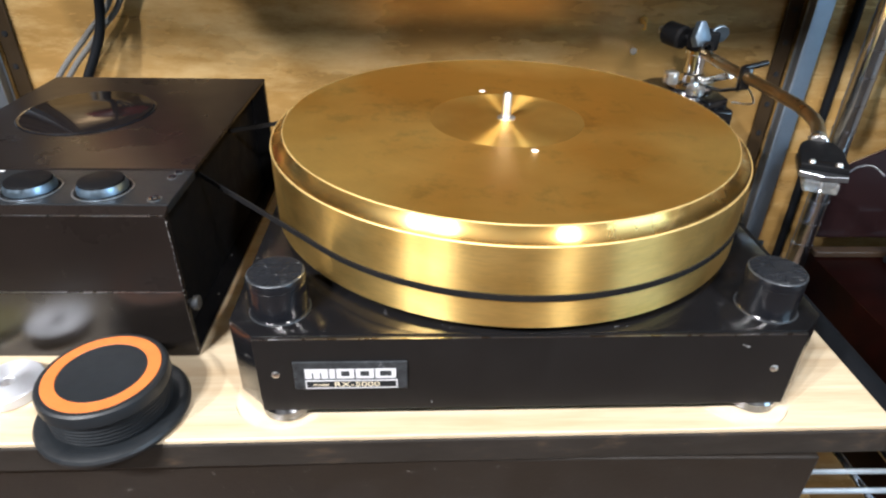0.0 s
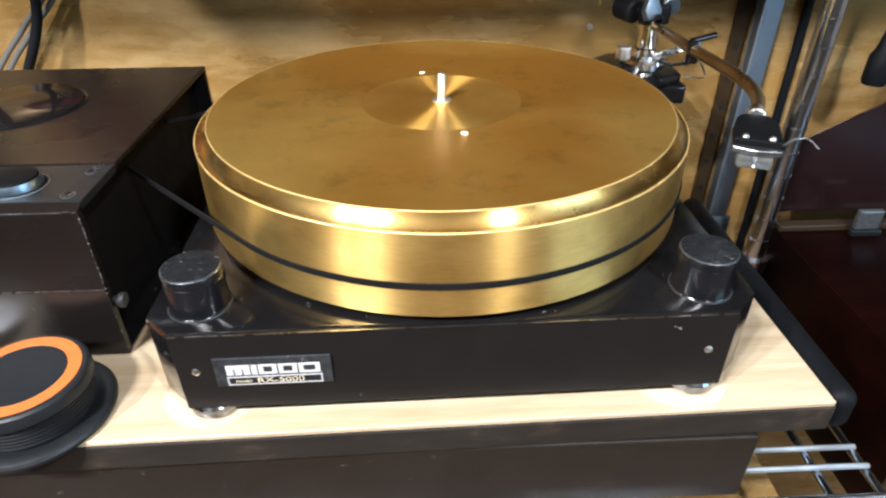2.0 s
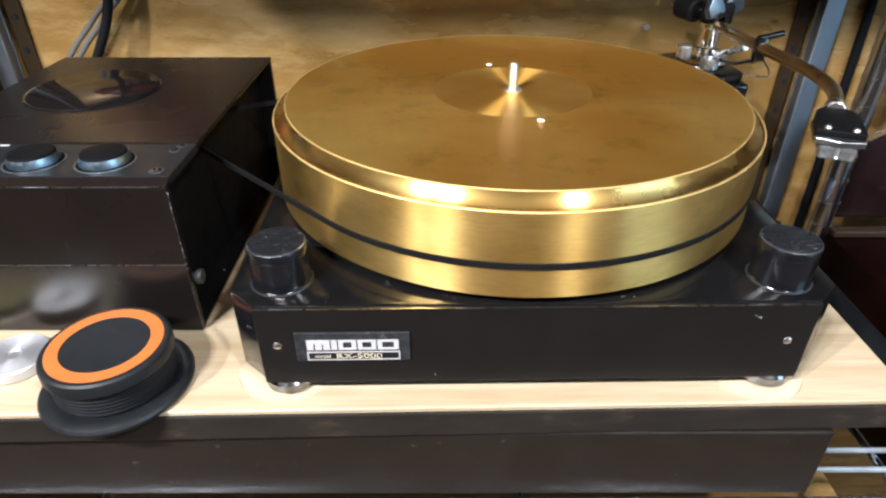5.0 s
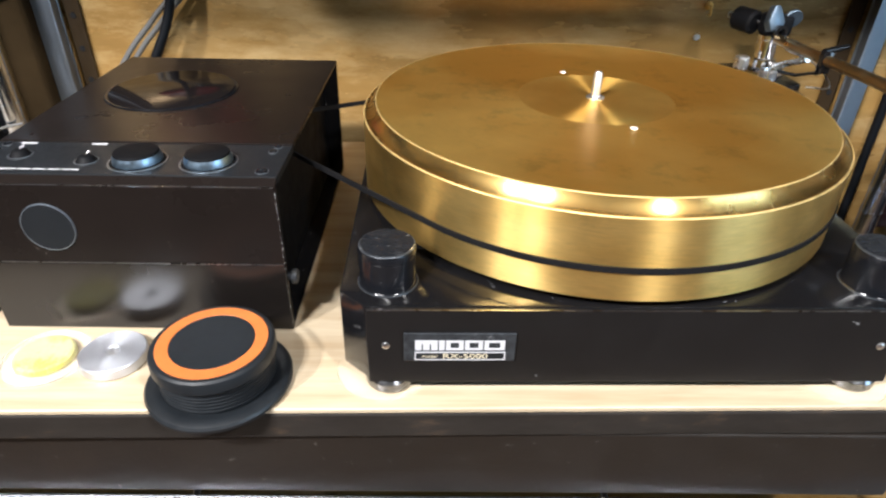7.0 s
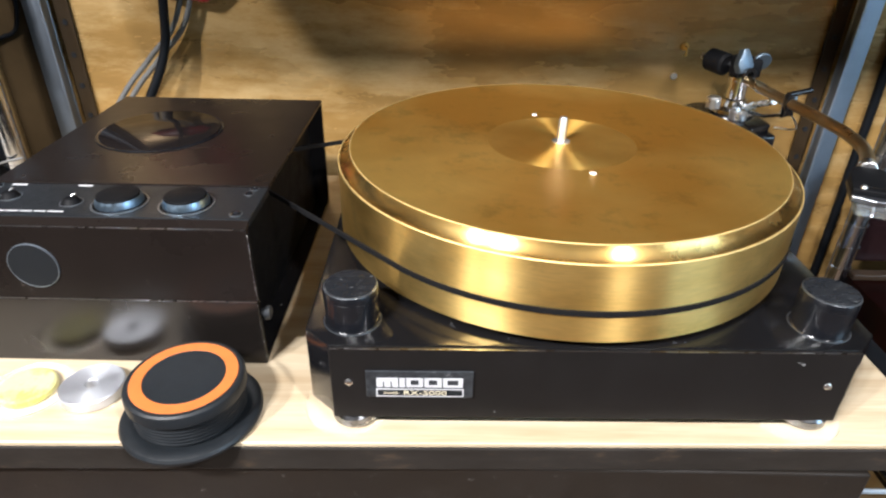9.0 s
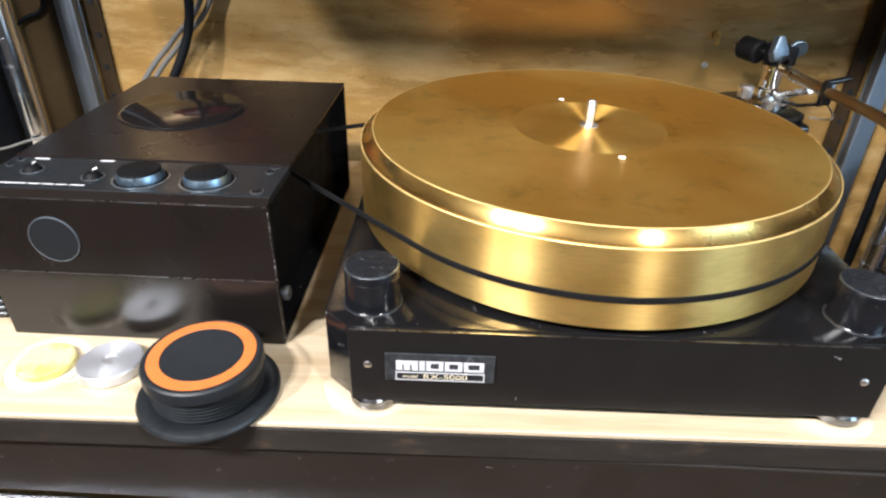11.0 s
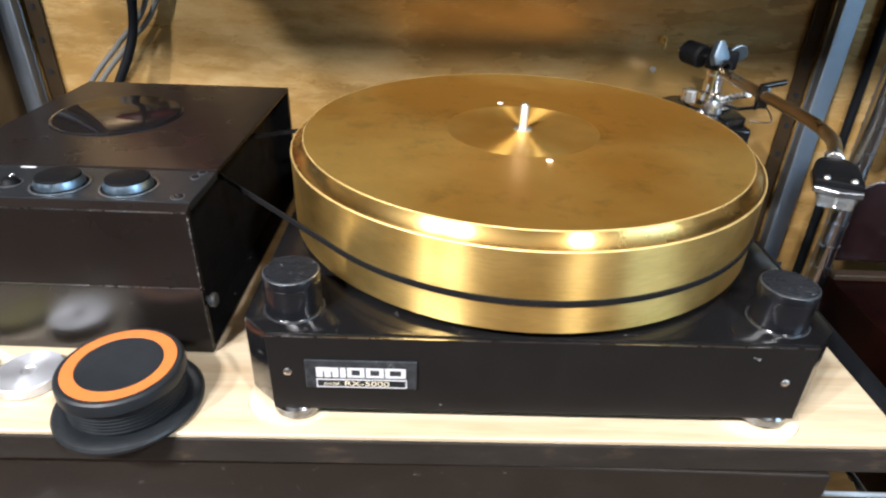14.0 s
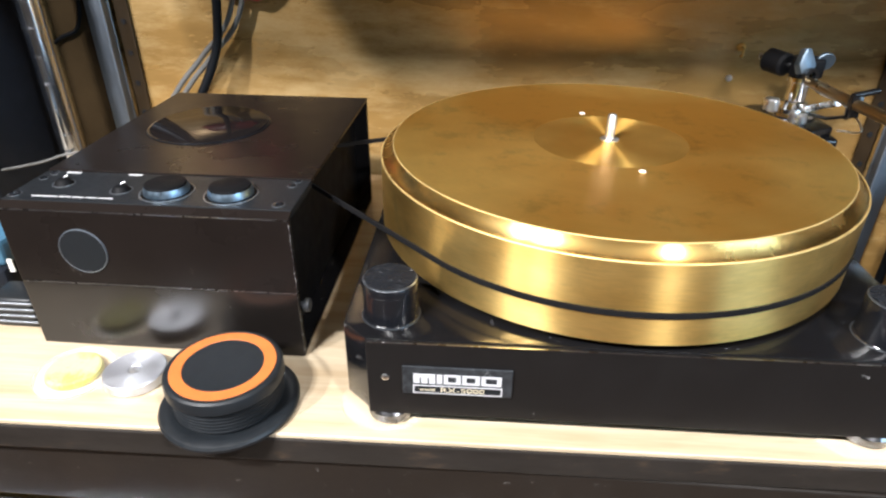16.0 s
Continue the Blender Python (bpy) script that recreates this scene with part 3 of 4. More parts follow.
writing("plate_text", "model", 0.0030, pose(-0.1128, -0.00275, 0.0263, 90), GOLD_INK, plate, 0.00005, width=1.1)
writing("plate_text", "RX-5000", 0.0046, pose(-0.1020, -0.00275, 0.0258, 90), GOLD_INK, plate, 0.00005, width=1.45)

# ---- motor unit ----
motor = thing("motor_unit", "black box motor unit with two dials", "motor unit")
MX0, MX1, MY0, MY1, MT = -0.3710, -0.1940, 0.0525, 0.2935, 0.1030
part("body", box(MX0 + 0.002, MX1 - 0.013, MY0 + 0.004, MY1 - 0.004, 0.0022, MT - 0.004, 0.001, 1), MATTE_BLACK, motor)
part("front_upper", box(MX0, MX1, MY0, MY0 + 0.0045, 0.0490, 0.0986, 0.0006, 2), BROWN_BLACK, motor, "satin brown-black upper front")
part("front_lower", box(MX0, MX1, MY0, MY0 + 0.0045, 0.0006, 0.0486, 0.0006, 2), BLACK_GLOSS, motor, "glossy black lower front")
part("rear_plate", box(MX0, MX1, MY1 - 0.004, MY1, 0.0012, MT - 0.0030, 0.0006, 2), BLACK_SATIN, motor)
part("left_side", box(MX0, MX0 + 0.003, MY0 + 0.0046, MY1 - 0.0041, 0.0012, MT - 0.0030, 0.0004, 1), BROWN_BLACK, motor)
part("bottom_rail", box(MX1 - 0.0128, MX1, MY0 + 0.0046, MY1 - 0.0041, 0.0012, 0.0040, 0.0004, 1), BLACK_SATIN, motor)
LX, LY, LR = -0.3025, 0.2035, 0.0445
part("top_cover", box(MX0, MX1, 0.1045, MY1, MT - 0.0028, MT, 0.0006, 2), BROWN_BLACK, motor, "satin brown-black top cover")
part("lid_ring", lathe([(LR, 0), (LR, 0.0007), (LR + 0.0012, 0.0010), (LR + 0.0022, 0.0004), (LR + 0.0022, 0)], 96, m=pose(LX, LY, MT + 0.0001), closed=True), BLACK_POST, motor, smooth=40)
part("lid", lathe([(0, 0.0005), (LR - 0.0008, 0.0005), (LR - 0.0003, 0.0002), (LR - 0.0003, -0.0002), (0, -0.0002)], 96, m=pose(LX, LY, MT + 0.0011, 1.2)), MIRROR_BLACK, motor, "mirror-black round lid", smooth=40)
PZ = MT - 0.0008
ALONG_X = Matrix(((0, 0, 1, 0), (1, 0, 0, 0), (0, 1, 0, 0), (0, 0, 0, 1)))
part("front_lip", prism([(MY0 + 0.0002, 0.0990), (MY0 + 0.0066, PZ - 0.0002), (MY0 + 0.0066, 0.0990)], MX0, MX1, 0.0003, 1, m=ALONG_X), BROWN_BLACK, motor, "sloped brown-black front lip", smooth=30)
panel = part("control_panel", box(MX0, MX1, MY0 + 0.0068, 0.1040, 0.0975, PZ, 0.0005, 2), CONTROL_GREY, motor, "dark grey control panel")
for kx in (-0.2770, -0.2367):
    knob = part("dial", lathe([(0, 0.0064), (0.0112, 0.0066), (0.0120, 0.0063), (0.0124, 0.0056), (0.0124, 0.0050), (0, 0.0050)], 64, m=pose(kx, 0.0782, PZ)), MATTE_BLACK, panel, "low black push dial", smooth=35)
    part("dial_band", lathe([(0.0120, 0.0051), (0.0126, 0.0051), (0.0136, 0.0022), (0.0136, 0.0006), (0.0120, 0.0006)], 64, m=pose(kx, 0.0782, PZ), closed=True), DIAL_BAND, knob, "metal band with daylight blue in its colour", smooth=30)
    part("dial_gap", lathe([(0.0136, 0.0001), (0.0152, 0.0001), (0.0152, 0.0003), (0.0136, 0.0003)], 64, m=pose(kx, 0.0782, PZ), closed=True), MATTE_BLACK, panel)
    part("dial_well", lathe([(0.0153, 0.0001), (0.0164, 0.0001), (0.0163, 0.0005), (0.0155, 0.0005)], 64, m=pose(kx, 0.0782, PZ), closed=True), PLATE_GREY, panel)
for sx, sy in ((-0.3060, 0.0775), (-0.3470, 0.0840)):
    sw = part("toggle_nut", lathe([(0, 0.0040), (0.0022, 0.0038), (0.0042, 0.0026), (0.0052, 0.0008), (0.0058, 0.0002), (0, 0.0002)], 28, m=pose(sx, sy, PZ)), MATTE_BLACK, panel, "black domed switch boot", smooth=50)
    # thin lever kept in pale steel to put in the switch's glint
    part("toggle_lever", tube([(sx, sy, PZ + 0.003), (sx + 0.0014, sy + 0.0010, PZ + 0.0046), (sx + 0.0028, sy + 0.0018, PZ + 0.0052)], 0.0006, 10), DULL_STEEL, sw, "short lever, pale steel for its white glint", smooth=40)
    part("toggle_ring", lathe([(0.0060, 0.0001), (0.0068, 0.0001), (0.0067, 0.0004), (0.0061, 0.0004)], 28, m=pose(sx, sy, PZ), closed=True), PLATE_GREY, sw, smooth=40)
for bx, w in ((-0.3560, 0.0095), (-0.3140, 0.0090)):
    part("label_bar", box(bx, bx + w, 0.1005, 0.1024, PZ + 0.0001, PZ + 0.0003), WHITE_INK, panel)
for bx, w in ((-0.3550, 0.0160), (-0.3378, 0.0070), (-0.3296, 0.0070), (-0.3212, 0.0066), (-0.3134, 0.0090)):
    part("label_bar", box(bx, bx + w, 0.0644, 0.0656, PZ + 0.0001, PZ + 0.0003), WHITE_INK, panel)
for sx, sy, sr in ((-0.2035, 0.0660, 0.0040), (-0.2035, 0.0935, 0.0029), (-0.2020, 0.1010, 0.0029), (-0.3665, 0.0660, 0.0040), (-0.3645, 0.0905, 0.0029), (-0.3630, 0.0990, 0.0029)):
    screw = part("panel_screw", lathe([(0, 0.0003), (sr * 0.40, 0.0003), (sr * 0.46, 0.0010), (sr * 0.80, 0.0009), (sr * 0.84, 0.0001), (0, 0.0001)], 20, m=pose(sx, sy, PZ)), BLACK_POST, panel, smooth=40)
    part("screw_rim", lathe([(sr * 0.85, 0.0001), (sr, 0.0001), (sr * 0.98, 0.0005), (sr * 0.88, 0.0005)], 24, m=pose(sx, sy, PZ), closed=True), PLATE_GREY, screw, smooth=40)
badge = part("badge", lathe([(0, 0.0006), (0.0146, 0.0006), (0.0146, 0), (0, 0)], 64, m=pose(-0.3235, MY0, 0.0725, 90)), CONTROL_GREY, motor, "round grey badge", smooth=40)
part("badge_rim", lathe([(0.0144, 0.0009), (0.0149, 0.0008), (0.0150, 0), (0.0144, 0)], 64, m=pose(-0.3235, MY0, 0.0725, 90), closed=True), ALUMINIUM, badge, smooth=40)
knob = part("side_screw", lathe([(0, 0.0052), (0.0036, 0.0052), (0.0044, 0.0046), (0.0046, 0.0040), (0.0042, 0.0036), (0.0046, 0.0032), (0.0042, 0.0028), (0.0046, 0.0024), (0.0042, 0.0018), (0.0024, 0.0014), (0.0024, -0.001), (0, -0.001)], 28, m=pose(MX1, MY0 + 0.006, 0.0372, 0, 90)), PLATE_DARK, motor, "small knurled side screw", smooth=35)

# worn edges and chips; the motor's steel strips also draw its bevel highlights
part("seam_edge", box(MX0 + 0.001, MX1 - 0.0008, MY0 - 0.0002, MY0 + 0.001, 0.04865, 0.04895), DULL_STEEL, motor, "worn seam line with its edge highlight")
part("panel_edge", box(MX0 + 0.001, MX1 - 0.0008, MY0 - 0.0002, MY0 + 0.001, 0.09868, 0.09890), DULL_STEEL, motor, "worn panel edge with its highlight")
rng = random.Random(5)


def chips(name, a, b, count, size, parent):
    """Small flakes of bare metal strewn along an edge."""
    bm = None
    for _ in range(count):
        f = rng.random()
        q = Vector(a).lerp(Vector(b), f)
        w, h = size * rng.uniform(0.3, 1.0), size * rng.uniform(0.3, 1.3)
        bm = box(q.x - w / 2, q.x + w / 2, q.y - 0.0002, q.y + 0.0002, q.z - h / 2, q.z + h / 2, bm=bm,
                 m=Matrix.Translation(q) @ Matrix.Rotation(rng.uniform(-0.9, 0.9), 4, "Y") @ Matrix.Translation(-q))
    return tagged(part(name, bm, CHIP, parent, "bare chipped paint"), kind="stuff")


chips("edge_chips", (MX1 - 0.0001, MY0, 0.050), (MX1 - 0.0001, MY0, 0.098), 22, 0.0008, motor)
chips("edge_chips", (MX1 - 0.0001, MY0, 0.004), (MX1 - 0.0001, MY0, 0.047), 6, 0.0006, motor)
chips_front = chips("front_chips", (0.1115, -0.0012, 0.0515), (0.1150, -0.0012, 0.0500), 4, 0.0011, turntable)
chips("corner_chips", (-0.1555, 0.0137, 0.0572), (-0.1543, 0.0125, 0.0572), 2, 0.0014, turntable)
chips_front.matrix_basis = SKEW
# bright strip in place of the light caught by the base's front edge
edge = part("front_edge", box(-W2 + CH + 0.001, W3 - CH - 0.001, -0.0014, -0.0008, 0.0578, 0.0581), DULL_STEEL, turntable, "thin steel strip for the edge highlight")
edge.matrix_basis = SKEW

# thread belt round pulley and platter
PX, PY, PR, BZ = -0.2510, 0.1930, 0.0055, 0.0827
dx, dy = CX - PX, CY - PY
dist = math.hypot(dx, dy)
base_a = math.atan2(dy, dx)
RB = R + 0.0003
off = math.acos((PR - RB) / dist)
loop = []
for k in range(97):
    a = base_a - off + (2 * off) * k / 96
    loop.append((CX + RB * math.cos(a), CY + RB * math.sin(a), BZ))
for k in range(25):
    a = base_a + off + (2 * math.pi - 2 * off) * k / 24
    loop.append((PX + PR * math.cos(a), PY + PR * math.sin(a), BZ))
own = bmesh.new()
rings = []
for i, (bx, by, bz) in enumerate(loop):
    qx, qy, _ = loop[(i + 1) % len(loop)]
    px_, py_, _ = loop[i - 1]
    nrm = Vector((qy - py_, -(qx - px_), 0)).normalized() * 0.0006
    rings.append([own.verts.new((bx + s * nrm.x, by + s * nrm.y, bz + h)) for s, h in ((1, -0.0017), (1, 0.0017), (-1, 0.0017), (-1, -0.0017))])
for i in range(len(rings)):
    a, b = rings[i], rings[(i + 1) % len(rings)]
    for k in range(4):
        own.faces.new([a[k], a[(k + 1) % 4], b[(k + 1) % 4], b[k]])
tagged(part("drive_belt", own, BELT), "thin dark grey belt round the platter", "belt")
part("pulley", lathe([(0, 0.068), (PR - 0.0007, 0.068), (PR - 0.0007, 0.095), (0, 0.095)], 40, m=pose(PX, PY, 0)), STEEL, motor, smooth=40)

# ---- loose things on the board ----
puck = thing("record_weight", "black record weight with orange ring on board", "record weight", pose(-0.2258, 0.0074, 0.0004))
part("flange", lathe([(0, 0), (0.0385, 0), (0.0396, 0.0009), (0.0398, 0.0028), (0.0388, 0.0044), (0.0368, 0.0052), (0.0330, 0.0050), (0.0315, 0.0044), (0, 0.0044)], 96), BLACK_RUBBER, puck, "wide rounded foot flange", smooth=30)
rib = [(0.0296, 0.0044), (0.0298, 0.0060)]
for i in range(6):
    z = 0.0064 + 0.0022 * i
    rib += [(0.0296, z), (0.0311, z + 0.0004), (0.0311, z + 0.0011), (0.0296, z + 0.0015)]
rib += [(0.0300, 0.0196), (0.0322, 0.0203), (0.0330, 0.0213), (0.0330, 0.0262), (0.0325, 0.0278), (0.0312, 0.0286), (0.0218, 0.0288)]
part("ribbed_body", lathe(rib, 96), BLACK_RUBBER, puck, "ribbed black body", smooth=30)
part("orange_ring", lathe([(0.0293, 0.0288), (0.0292, 0.0291), (0.0226, 0.0291), (0.0224, 0.0288)], 96), ORANGE, puck, "orange ring inlay", smooth=40)
part("top_pad", lathe([(0.0223, 0.0287), (0.0221, 0.0290), (0, 0.0290)], 96), BLACK_RUBBER, puck, smooth=40)

adaptor = thing("spindle_adaptor", "turned aluminium disc with centre hole on board", "adaptor", pose(-0.2925, 0.0240, 0.0002))
part("disc", lathe([(0.0036, 0), (0.0180, 0), (0.0186, 0.0006), (0.0186, 0.0062), (0.0180, 0.0068), (0.0042, 0.0068), (0.0036, 0.0062)], 80, closed=True), TURNED_ALU, adaptor, smooth=30)

felt = thing("yellow_disc", "pale yellow disc on a clear dish", "disc", pose(-0.3320, 0.0235, 0.0002))
part("dish", lathe([(0, 0), (0.0228, 0), (0.0236, 0.0006), (0.0236, 0.0026), (0.0224, 0.0028), (0.0216, 0.0009), (0, 0.0009)], 64), DISH, felt, "clear dish", smooth=30)
part("pad", lathe([(0, 0.0010), (0.0160, 0.0010), (0.0166, 0.0018), (0.0162, 0.0046), (0.0148, 0.0056), (0, 0.0058)], 64), YELLOW, felt, smooth=30)
for ch in felt.children:
    ch.visible_shadow = ch.name.startswith("pad")

# ---- tonearm ----
arm = thing("tonearm", "metal tonearm with bronze tube and black headshell", "tonearm")
part("mount_block", prism([(0.150, 0.268), (0.186, 0.262), (0.208, 0.276), (0.206, 0.330), (0.190, 0.345), (0.160, 0.340), (0.118, 0.305), (0.118, 0.270)], 0.0865, 0.0945, 0.0015, 2), BLACK_SATIN, arm, "black arm mounting block", smooth=30)
part("mount_base", box(0.178, 0.212, 0.268, 0.335, 0.070, 0.0864, 0.003, 3), BLACK_SATIN, arm, smooth=30)
part("column", lathe([(0, 0), (0.020, 0), (0.0205, 0.0012), (0.0200, 0.004), (0.0115, 0.006), (0.0110, 0.012), (0.0085, 0.013), (0.0085, 0.0285), (0.0105, 0.0295), (0.0105, 0.0330), (0, 0.034)], 48, m=pose(0.187, 0.312, 0.0946)), CHROME, arm, smooth=30)
part("side_knob", rod((0.165, 0.305, 0.099), (0.165, 0.305, 0.110), 0.0062, 20, edge=0.001), STEEL, arm, smooth=35)
part("side_knob", rod((0.181, 0.285, 0.0946), (0.181, 0.285, 0.104), 0.0075, 20, edge=0.0015), STEEL, arm, smooth=35)
part("rest_bracket", tube([(0.1880, 0.300, 0.1000), (0.1920, 0.262, 0.1060), (0.1925, 0.236, 0.1155)], 0.0014, 10), BLACK_SATIN, arm, smooth=40)
part("pivot_housing", prism([(-0.011, -0.012), (0.010, -0.012), (0.012, 0.002), (0.006, 0.013), (-0.007, 0.013), (-0.013, 0.002)], 0.1285, 0.1445, 0.0022, 3, m=pose(0.189, 0.312, 0)), MATTE_BLACK, arm, smooth=30)
part("yoke", prism([(-0.0055, 0), (0.0055, 0), (0.0080, 0.008), (0.002, 0.021), (-0.003, 0.021), (-0.0080, 0.008)], -0.004, 0.004, 0.0012, 2, m=pose(0.183, 0.300, 0.1325, 75, 0, 12)), DIMMED_METAL, arm, smooth=30)
part("bearing_cap", lathe([(0.0034, 0), (0.0062, 0), (0.0062, 0.003), (0.0034, 0.003)], 28, m=pose(0.1865, 0.2965, 0.1325, 90, 0, 12), closed=True), BLACK_SATIN, arm, "black bearing ring", smooth=35)
part("counterweight", rod((0.1765, 0.321, 0.135), (0.167, 0.341, 0.1360), 0.0102, 36, edge=0.002), MATTE_BLACK, arm, smooth=35)
part("counterweight_shaft", rod((0.184, 0.315, 0.135), (0.164, 0.350, 0.1365), 0.003, 16), DULL_STEEL, arm, smooth=35)
part("bias_dial", rod((0.2005, 0.309, 0.1425), (0.2005, 0.3055, 0.1415), 0.0078, 30, edge=0.0006), DIMMED_METAL, arm, smooth=35)
part("dial_shaft", rod((0.190, 0.310, 0.1405), (0.2005, 0.3085, 0.1420), 0.0025, 12), STEEL, arm, smooth=35)
wand = smooth_path([(0.1895, 0.306, 0.1262), (0.1930, 0.240, 0.1266), (0.1965, 0.172, 0.1278), (0.1972, 0.150, 0.1270), (0.1945, 0.131, 0.1262), (0.1880, 0.115, 0.1254), (0.1812, 0.1030, 0.1246)], 8)
part("wand", tube(wand, 0.0041, 16), ARM_BROWN, arm, "bronze-coloured bent arm tube", smooth=40)
part("wand_collar", rod((0.1824, 0.1060, 0.1248), (0.1787, 0.0978, 0.1245), 0.0052, 20, edge=0.0006), STEEL, arm, smooth=35)
part("lift_rail", tube([(0.1915, 0.233, 0.1325), (0.2125, 0.240, 0.1350)], 0.0024, 10), BLACK_SATIN, arm, smooth=40)
part("rest_clip", box(0.1890, 0.1975, 0.2275, 0.2345, 0.1165, 0.1335, 0.0015, 2), BLACK_SATIN, arm, smooth=30)
part("rest_post", tube([(0.1925, 0.236, 0.1150), (0.1930, 0.231, 0.1180)], 0.0022, 10), BLACK_SATIN, arm, smooth=40)
part("rest_arm", tube([(0.1945, 0.302, 0.1020), (0.1955, 0.280, 0.1115), (0.1955, 0.258, 0.1200)], 0.0027, 10), STEEL, arm, smooth=40)
part("lead_wire", tube(smooth_path([(0.197, 0.300, 0.118), (0.213, 0.275, 0.112), (0.216, 0.250, 0.100), (0.204, 0.262, 0.096)], 8), 0.0007, 6), STEEL, arm, smooth=60)
# headshell frame: origin at the collar, y towards the front
SH = pose(0.1790, 0.0983, 0.1245, 0, 0, -23.1) @ Matrix.Rotation(math.pi, 4, "Z") @ pose(0, 0, 0, -2.6) @ Matrix.Diagonal((1, 1.40, 1, 1))
shell_out = [(-0.0052, 0.0), (0.0052, 0.0), (0.0082, 0.0016), (0.0104, 0.0048), (0.0117, 0.010), (0.0123, 0.026), (-0.0123, 0.026), (-0.0117, 0.010), (-0.0104, 0.0048), (-0.0082, 0.0016)]
shell = part("headshell", prism(shell_out, -0.0022, 0.0022, 0.0010, 2, m=SH), MATTE_BLACK, arm, "black rounded headshell", smooth=30)
for hx in (-0.0067, 0.0067):
    part("shell_screw", lathe([(0, 0.0017), (0.0012, 0.0016), (0.0018, 0.0008), (0.0019, 0), (0, 0)], 18, m=SH @ pose(hx, 0.0243, 0.0022) @ Matrix.Diagonal((1, 0.72, 1, 1))), STEEL, shell, smooth=50)
part("shell_slot", box(-0.006, 0.006, 0.0222, 0.0230, 0.0022, 0.0024, m=SH), BLACK_GLOSS, shell)
cart = part("cartridge", box(-0.0088, 0.0088, 0.0085, 0.0310, -0.0115, -0.0050, 0.0010, 2, m=SH), CARTRIDGE, arm, "pale translucent cartridge", smooth=30)
nose = prism([(-0.0122, 0.0262), (0.0122, 0.0262), (0.0122, 0.0285), (0.0, 0.0305), (-0.0122, 0.0285)], -0.0046, -0.0012, 0.0005, 2, m=SH)
part("front_plate", nose, FACET_STEEL, cart, "silver faceted front plate")
part("cartridge_body", box(-0.0120, 0.0120, 0.0085, 0.0261, -0.0060, -0.0023, 0.0005, 1, m=SH), BLACK_SATIN, cart)
part("stylus_bar", tube([SH @ Vector((0, 0.0285, -0.0062)), SH @ Vector((0, 0.0310, -0.0105))], 0.0008, 8), STEEL, cart, smooth=50)
lift = smooth_path([(0.0120, 0.0240, -0.0010), (0.0175, 0.0200, 0.0012), (0.0245, 0.0185, 0.0016), (0.0305, 0.0205, -0.0020)], 8)
part("finger_lift", tube([SH @ Vector((-q.x, q.y, q.z)) for q in lift], 0.0004, 8), PLATE_GREY, shell, "thin curved steel finger lift", smooth=50)

# ---- things behind and beside ----
cable = part("black_cable", tube(smooth_path([(-0.340, 0.372, 0.42), (-0.346, 0.372, 0.26), (-0.354, 0.370, 0.172), (-0.362, 0.368, 0.125), (-0.386, 0.360, 0.075), (-0.41, 0.345, 0.03), (-0.42, 0.335, 0.004)], 10), 0.0044, 14), BUMPER, smooth=40)
tagged(cable, "thick black power cable hanging before the panel", "cable")
for q, name in ((0.0, "grey_cable"), (0.010, "grey_cable")):
    c = part(name, tube(smooth_path([(-0.310 - q, 0.385, 0.26), (-0.338 - q, 0.384, 0.160), (-0.372 - q, 0.380, 0.118), (-0.402 - q, 0.374, 0.085), (-0.44 - q, 0.365, 0.03), (-0.45 - q, 0.355, 0.004)], 10), 0.0026, 10), CABLE_GREY, smooth=40)
    tagged(c, "silver-grey signal cable hanging behind the motor", "cable", "signal cables")
redb = part("red_tag", prism([(-0.412, 0.200), (-0.380, 0.190), (-0.352, 0.176), (-0.316, 0.171), (-0.300, 0.182), (-0.306, 0.224), (-0.340, 0.252), (-0.392, 0.244)], -0.388, -0.380, 0.002, 2, m=Matrix.Rotation(math.pi / 2, 4, "X")), RED, smooth=30)
tagged(redb, "dark red tag hanging on the cables", "tag")
hook = thing("panel_hook", "small brass screw hook in the panel", "hook", pose(0.162, 0.397, 0.1356))
part("plate", rod((0, 0, 0), (0, -0.003, 0), 0.0042, 18, edge=0.0008), BRASS_SIDE, hook, smooth=40)
part("hook_wire", tube(smooth_path([(0, -0.003, 0), (0, -0.008, -0.001), (0, -0.009, -0.007), (0, -0.005, -0.008)], 6), 0.0012, 8), BRASS_SIDE, hook, smooth=50)
for px2, pz2 in ((0.157, 0.105),):
    tagged(part("panel_screw_head", rod((px2, 0.397, pz2), (px2, 0.3945, pz2), 0.0034, 16, edge=0.0008), STEEL, smooth=40), "small steel screw head in the panel", "screw")

pillar = part("black_pillar", box(-0.66, -0.548, 0.25, 0.40, -0.10, 0.75, 0.006, 3), NAVY, smooth=30)
tagged(pillar, "tall black cloth-covered cabinet beside the rack", "cabinet")
loop_w = part("pole_clip", tube(smooth_path([(-0.565, 0.262, 0.033), (-0.552, 0.262, 0.031), (-0.525, 0.285, 0.031), (-0.509, 0.299, 0.034), (-0.494, 0.306, 0.036)], 8), 0.0013, 10), CABLE_GREY, smooth=40)
tagged(loop_w, "pale grey wire clip round the chrome pole", "clip")
bluebox = part("blue_box", box(-0.520, -0.4285, 0.105, 0.15, 0.024, 0.044, 0.003, 2), BLUE)
tagged(bluebox, "small blue cardboard box on a black case", "box")
base_case = part("black_case", box(-0.525, -0.4275, 0.100, 0.155, 0.0003, 0.0238, 0.003, 2), NAVY, smooth=30)
tagged(base_case, "black cloth case on the board", "case")
slip = part("white_slip", box(-0.4205, -0.4165, 0.098, 0.0995, 0.0243, 0.0345, 0.0004, 1), WHITE)
tagged(slip, "small white paper slip on the power adaptor", "slip")
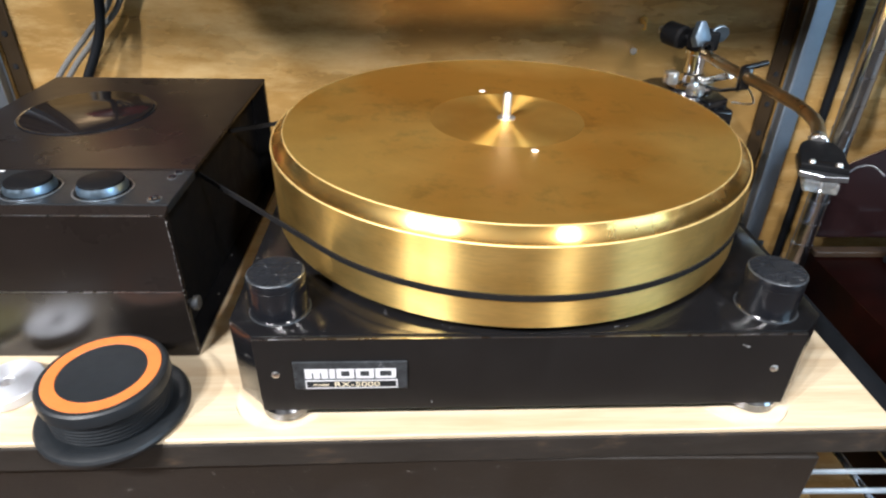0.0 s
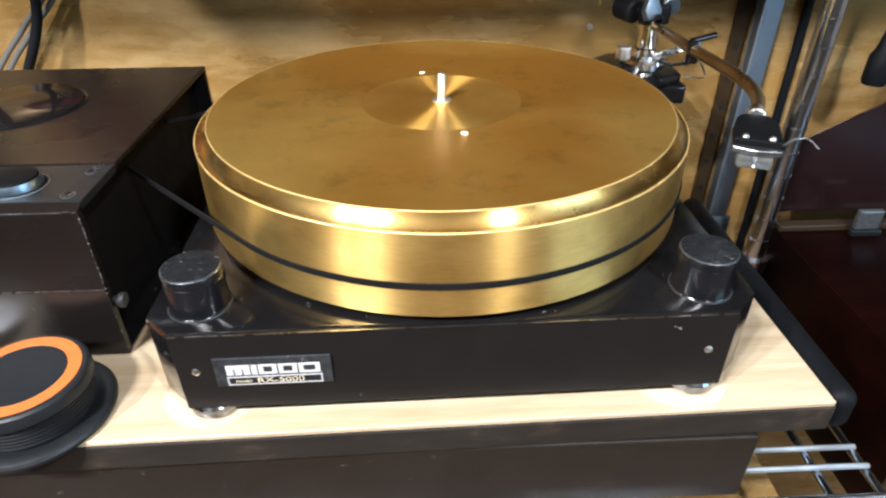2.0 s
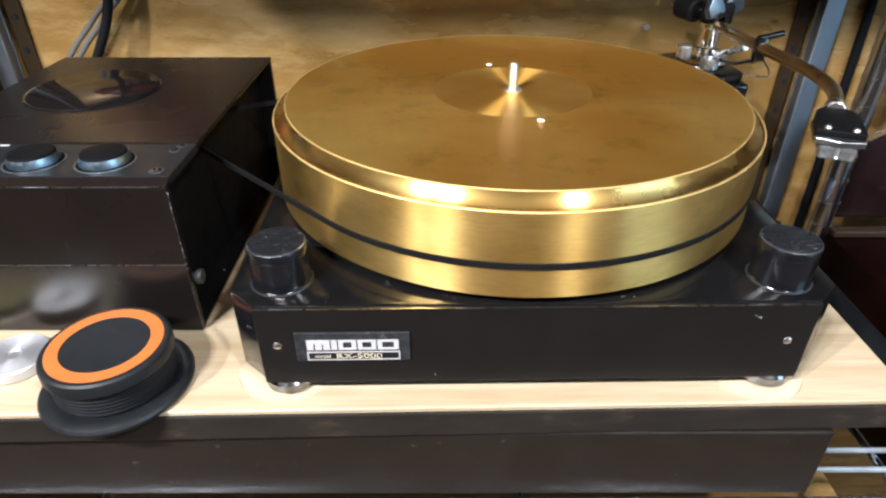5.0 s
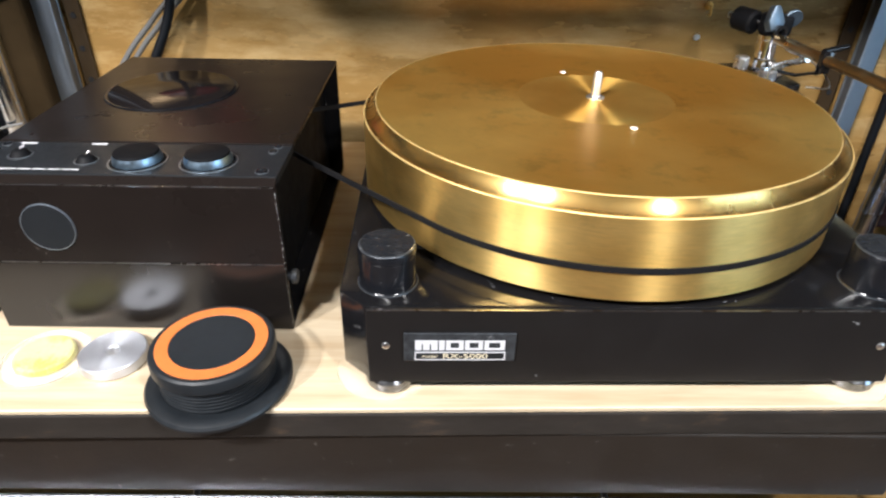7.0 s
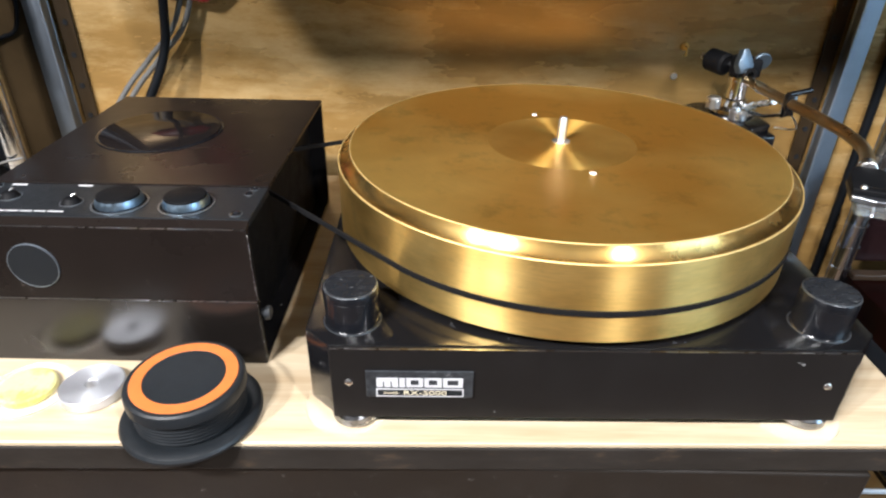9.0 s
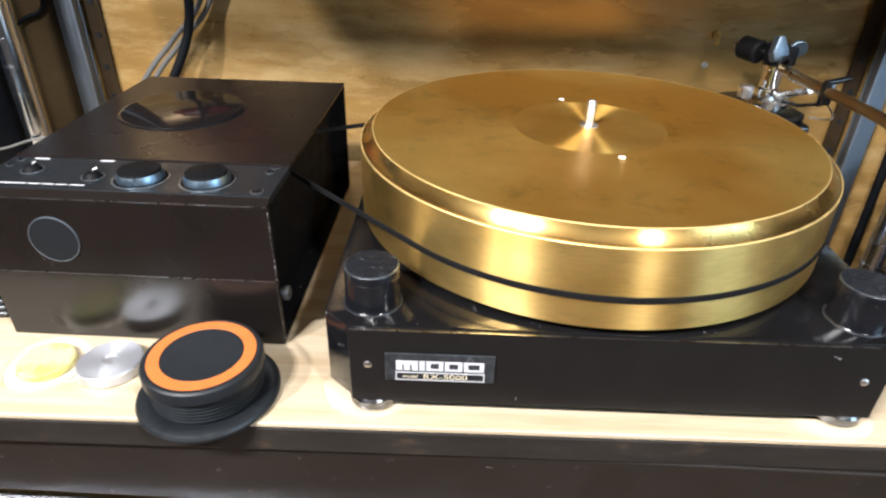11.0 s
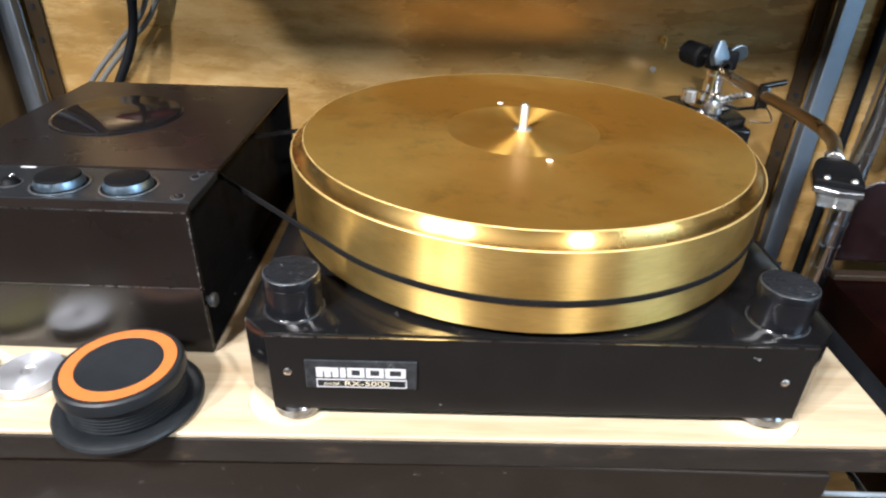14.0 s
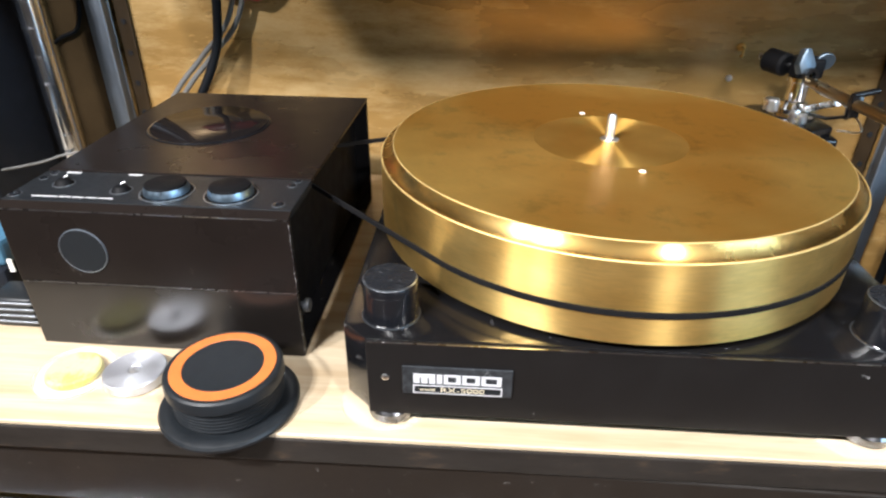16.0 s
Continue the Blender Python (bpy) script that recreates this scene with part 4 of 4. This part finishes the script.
plug = thing("power_adaptor", "small black ribbed power adaptor on board", "adaptor", pose(-0.4000, 0.078, 0.0))
part("case", box(-0.016, 0.016, -0.012, 0.012, 0.0002, 0.0235, 0.003, 3), BLACK_RUBBER, plug, smooth=30)
for i in range(4):
    part("rib", box(-0.0165, 0.0165, -0.0128, -0.011, 0.004 + 0.005 * i, 0.0060 + 0.005 * i, 0.0005, 1), PLATE_GREY, plug)

# right-hand side: dark red case with smoked lid, black cushion, plug on a cable
player = thing("record_player", "dark red mahogany record player with raised smoked lid", "record player")
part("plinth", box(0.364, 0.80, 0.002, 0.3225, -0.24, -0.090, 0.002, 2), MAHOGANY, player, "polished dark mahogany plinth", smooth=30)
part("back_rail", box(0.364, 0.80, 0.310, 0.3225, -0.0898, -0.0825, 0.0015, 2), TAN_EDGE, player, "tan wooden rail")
part("lid", prism([(0.0, 0.0), (0.42, 0.0), (0.42, 0.300), (0.0, 0.083)], 0, 0.004, 0.0008, 1, m=pose(0.372, 0.3375, -0.0785, 90)), DARK_LID, player, "smoked dark lid")
hinge = part("hinge", box(0.436, 0.462, 0.298, 0.3045, -0.082, -0.060, 0.0015, 2), PLATE_GREY, player, "grey hinge block")
part("hinge_foot", box(0.434, 0.466, 0.2965, 0.3045, -0.0898, -0.0825, 0.0015, 2), BLACK_RUBBER, hinge)
part("record_mat", lathe([(0, 0), (0.130, 0), (0.132, 0.002), (0.132, 0.014), (0.129, 0.016), (0, 0.016)], 96, m=pose(0.545, 0.155, -0.0895)), CONTROL_GREY, player, "grey rubber platter mat", smooth=35)
pad = part("black_bumper", box(0.2135, 0.2315, 0.000, 0.24, -0.032, -0.003, 0.0085, 5), BUMPER, smooth=60)
tagged(pad, "black rubber bumper along the board's side", "bumper")
conn = thing("hanging_plug", "black plug hanging on a black cable", "plug", pose(0.428, 0.34, 0.060))
part("plug_body", lathe([(0, 0), (0.010, 0), (0.0115, 0.004), (0.0115, 0.026), (0.008, 0.034), (0.0055, 0.050), (0, 0.050)], 24), BUMPER, conn, smooth=35)
part("cord", tube(smooth_path([(0, 0, 0.045), (0.004, 0, 0.10), (0.012, 0.004, 0.25), (0.01, 0.006, 0.5)], 8), 0.0042, 10), BUMPER, conn, smooth=40)
lead = part("power_lead", tube(smooth_path([(0.370, 0.3915, 0.6), (0.3715, 0.3915, 0.2), (0.3735, 0.3915, 0.05), (0.376, 0.3915, -0.10), (0.377, 0.3915, -0.3)], 8), 0.0046, 12), BUMPER, smooth=40)
tagged(lead, "black power lead hanging down the back panel", "cable")
side_lead = part("thin_black_cable", tube(smooth_path([(-0.600, 0.3860, 0.085), (-0.5418, 0.3860, 0.128), (-0.5110, 0.3860, 0.150), (-0.5065, 0.3860, 0.24), (-0.5070, 0.3860, 0.60)], 8), 0.0020, 10), BUMPER, smooth=40)
tagged(side_lead, "thin black cable across the dark side panel", "cable")
